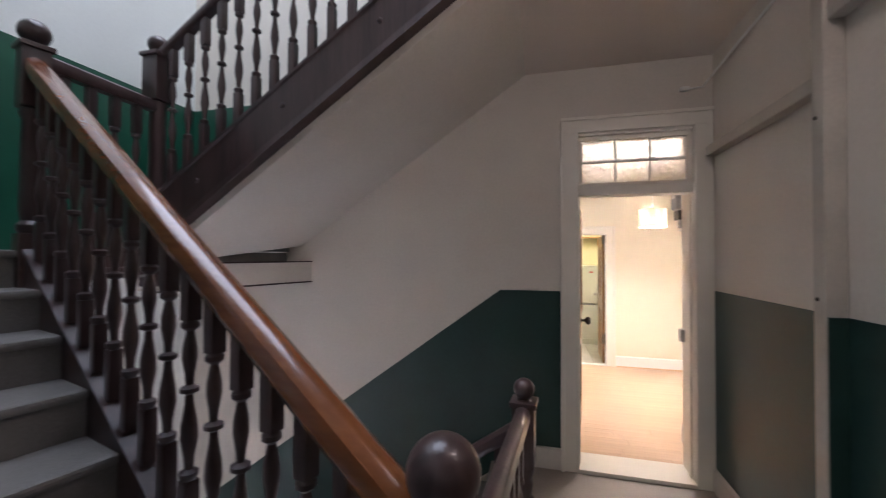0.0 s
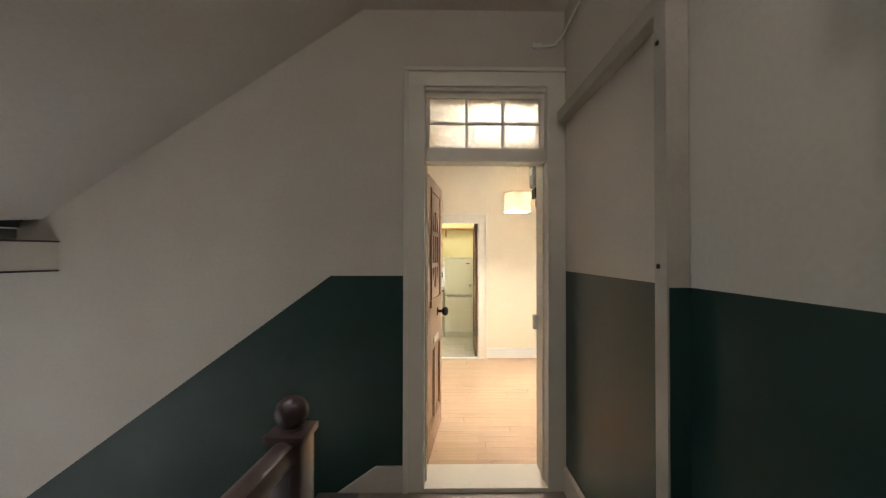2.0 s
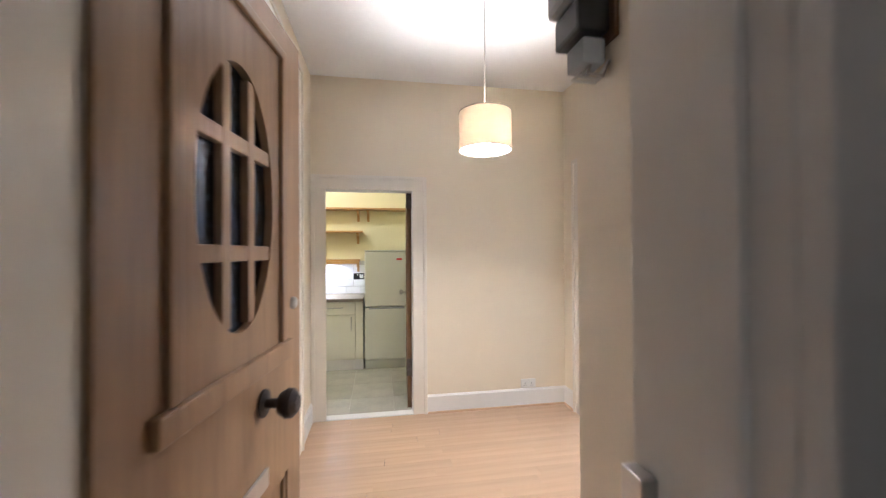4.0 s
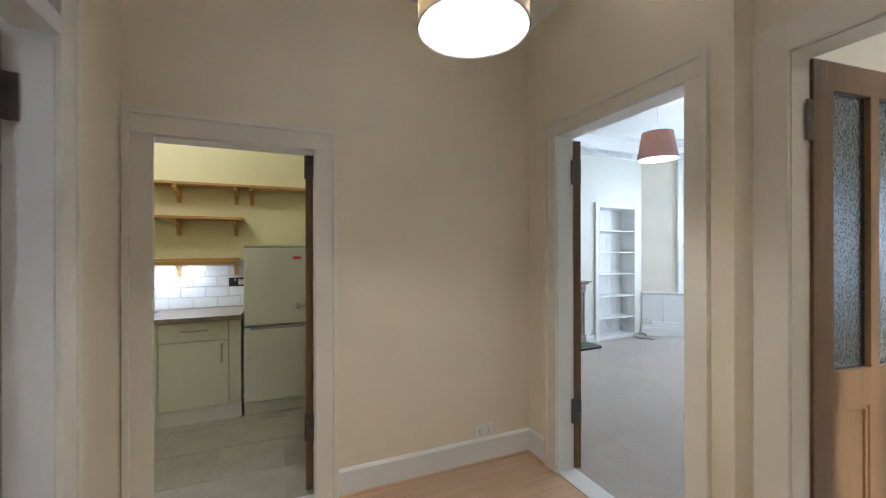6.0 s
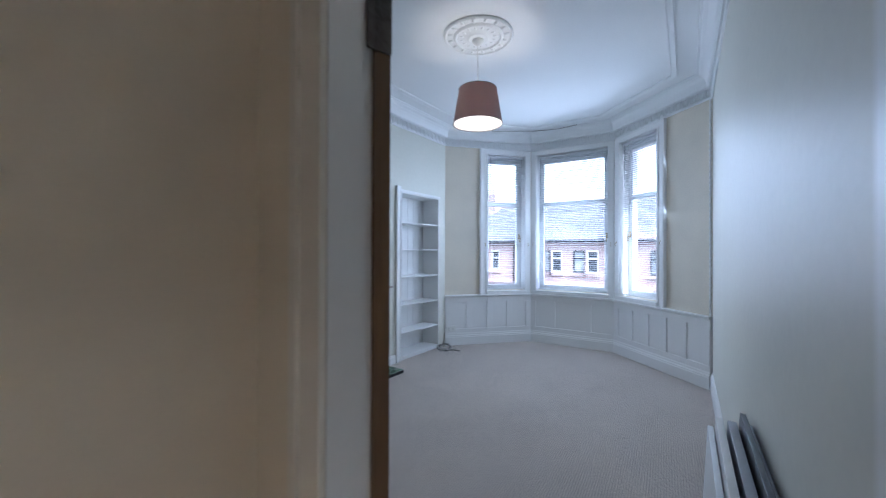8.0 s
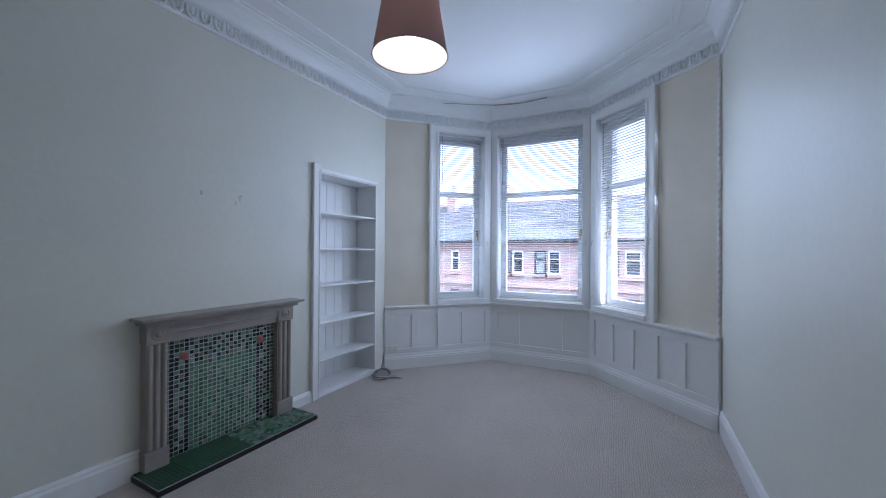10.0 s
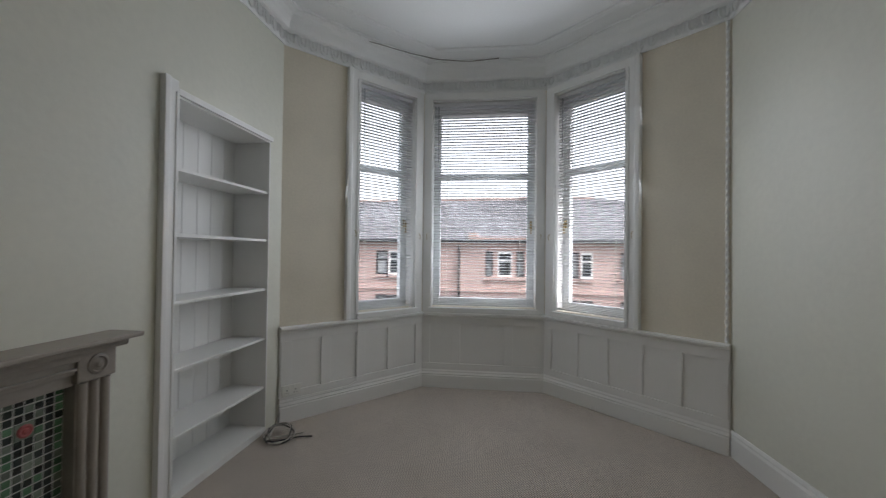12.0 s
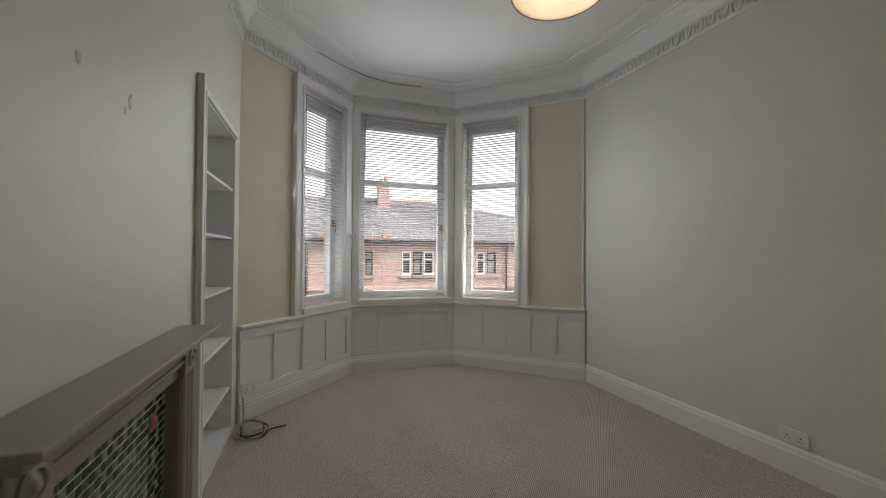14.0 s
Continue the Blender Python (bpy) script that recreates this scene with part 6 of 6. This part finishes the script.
for i in range(cols):
    for j in range(rows2):
        edge, top = min(i, cols - 1 - i), rows2 - 1 - j
        flower = any(abs(i - fi) <= 0.6 and abs(top - 3.5) <= 1.1 for fi in (3.5, cols - 4.5))
        if flower:
            continue
        inner = edge >= 5 and top >= 6
        if inner:
            kind_ = "g" if rng.random() < 0.85 else "p"
        elif edge in (1, 4) or (top in (1, 5) and edge >= 1):
            kind_ = "d" if (edge in (1, 4) and rng.random() < 0.9) or rng.random() < 0.6 else "p"
        elif edge in (2, 3) or top in (2, 3, 4):
            kind_ = "d" if (i + j) % 2 == 0 and rng.random() < 0.85 else ("p" if rng.random() < 0.7 else "g")
        else:
            kind_ = "g" if rng.random() < 0.6 else "p"
        m_ = pose(P0 + (i + 0.5) * pw_ + rng.uniform(-0.0006, 0.0006), 0.018, 0.042 + (j + 0.5) * ph_ + rng.uniform(-0.0006, 0.0006), -90, rng.uniform(-1.2, 1.2), 0)
        key = "i" if inner else "b"
        if count[key] < 290:
            place("mosaic_tile", mos[kind_], insert if inner else border, m_)
            count[key] += 1
        else:
            rest_lists[kind_].append(m_)
for kind_, ms in rest_lists.items():
    if ms:
        bm = bmesh.new()
        for m_ in ms:
            box(bm, -(pw_ - 0.0047) / 2, (pw_ - 0.0047) / 2, -(ph_ - 0.0047) / 2, (ph_ - 0.0047) / 2, 0, 0.0022, 0, m_)
        tagged(part("mosaic_field", bm, {"g": MOSAIC, "p": MOSAIC_PALE, "d": MOSAIC_DARK}[kind_], fp), kind="stuff")
for fi in (4, cols - 4):
    c_ = (P0 + fi * pw_, 0.018, 0.042 + (rows2 - 4) * ph_)
    fl = part("flower_tile", one(c_[0] - pw_ + 0.002, c_[0] + pw_ - 0.002, 0.018, 0.024, c_[2] - ph_ * 1.0, c_[2] + ph_ * 1.0, 0.001), MOSAIC_PALE, fp, "pale tile with a red flower")
    bm = lathe([(0.024, 0), (0.024, 0.003), (0.018, 0.006), (0.012, 0.004), (0.008, 0.007), (0.001, 0.008)], 12, None, pose(c_[0], 0.024, c_[2], -90))
    part("flower", bm, ROSE_RED, fl, "raised red glazed flower")
hw_, hd_ = (H1 - H0 - 0.008) / 48, (HD - 0.026) / 12
me = {n_: piece_mesh("hearth_tile", hw_ - 0.003, hd_ - 0.004, 0.004, mt, 0.0008) for n_, mt in (("g", MOSAIC), ("p", MOSAIC_PALE))}
more = bmesh.new()
for i in range(48):
    for j in range(12):
        m_ = pose(H0 + 0.004 + (i + 0.5) * hw_, 0.023 + (j + 0.5) * hd_, 0.037)
        if i < 24:
            place("hearth_tile", me["g" if rng.random() < 0.6 else "p"], hearth, m_)
        else:
            box(more, -(hw_ - 0.003) / 2, (hw_ - 0.003) / 2, -(hd_ - 0.004) / 2, (hd_ - 0.004) / 2, 0, 0.004, 0, m_)
tagged(part("hearth_tile_field", more, MOSAIC, hearth), kind="stuff")
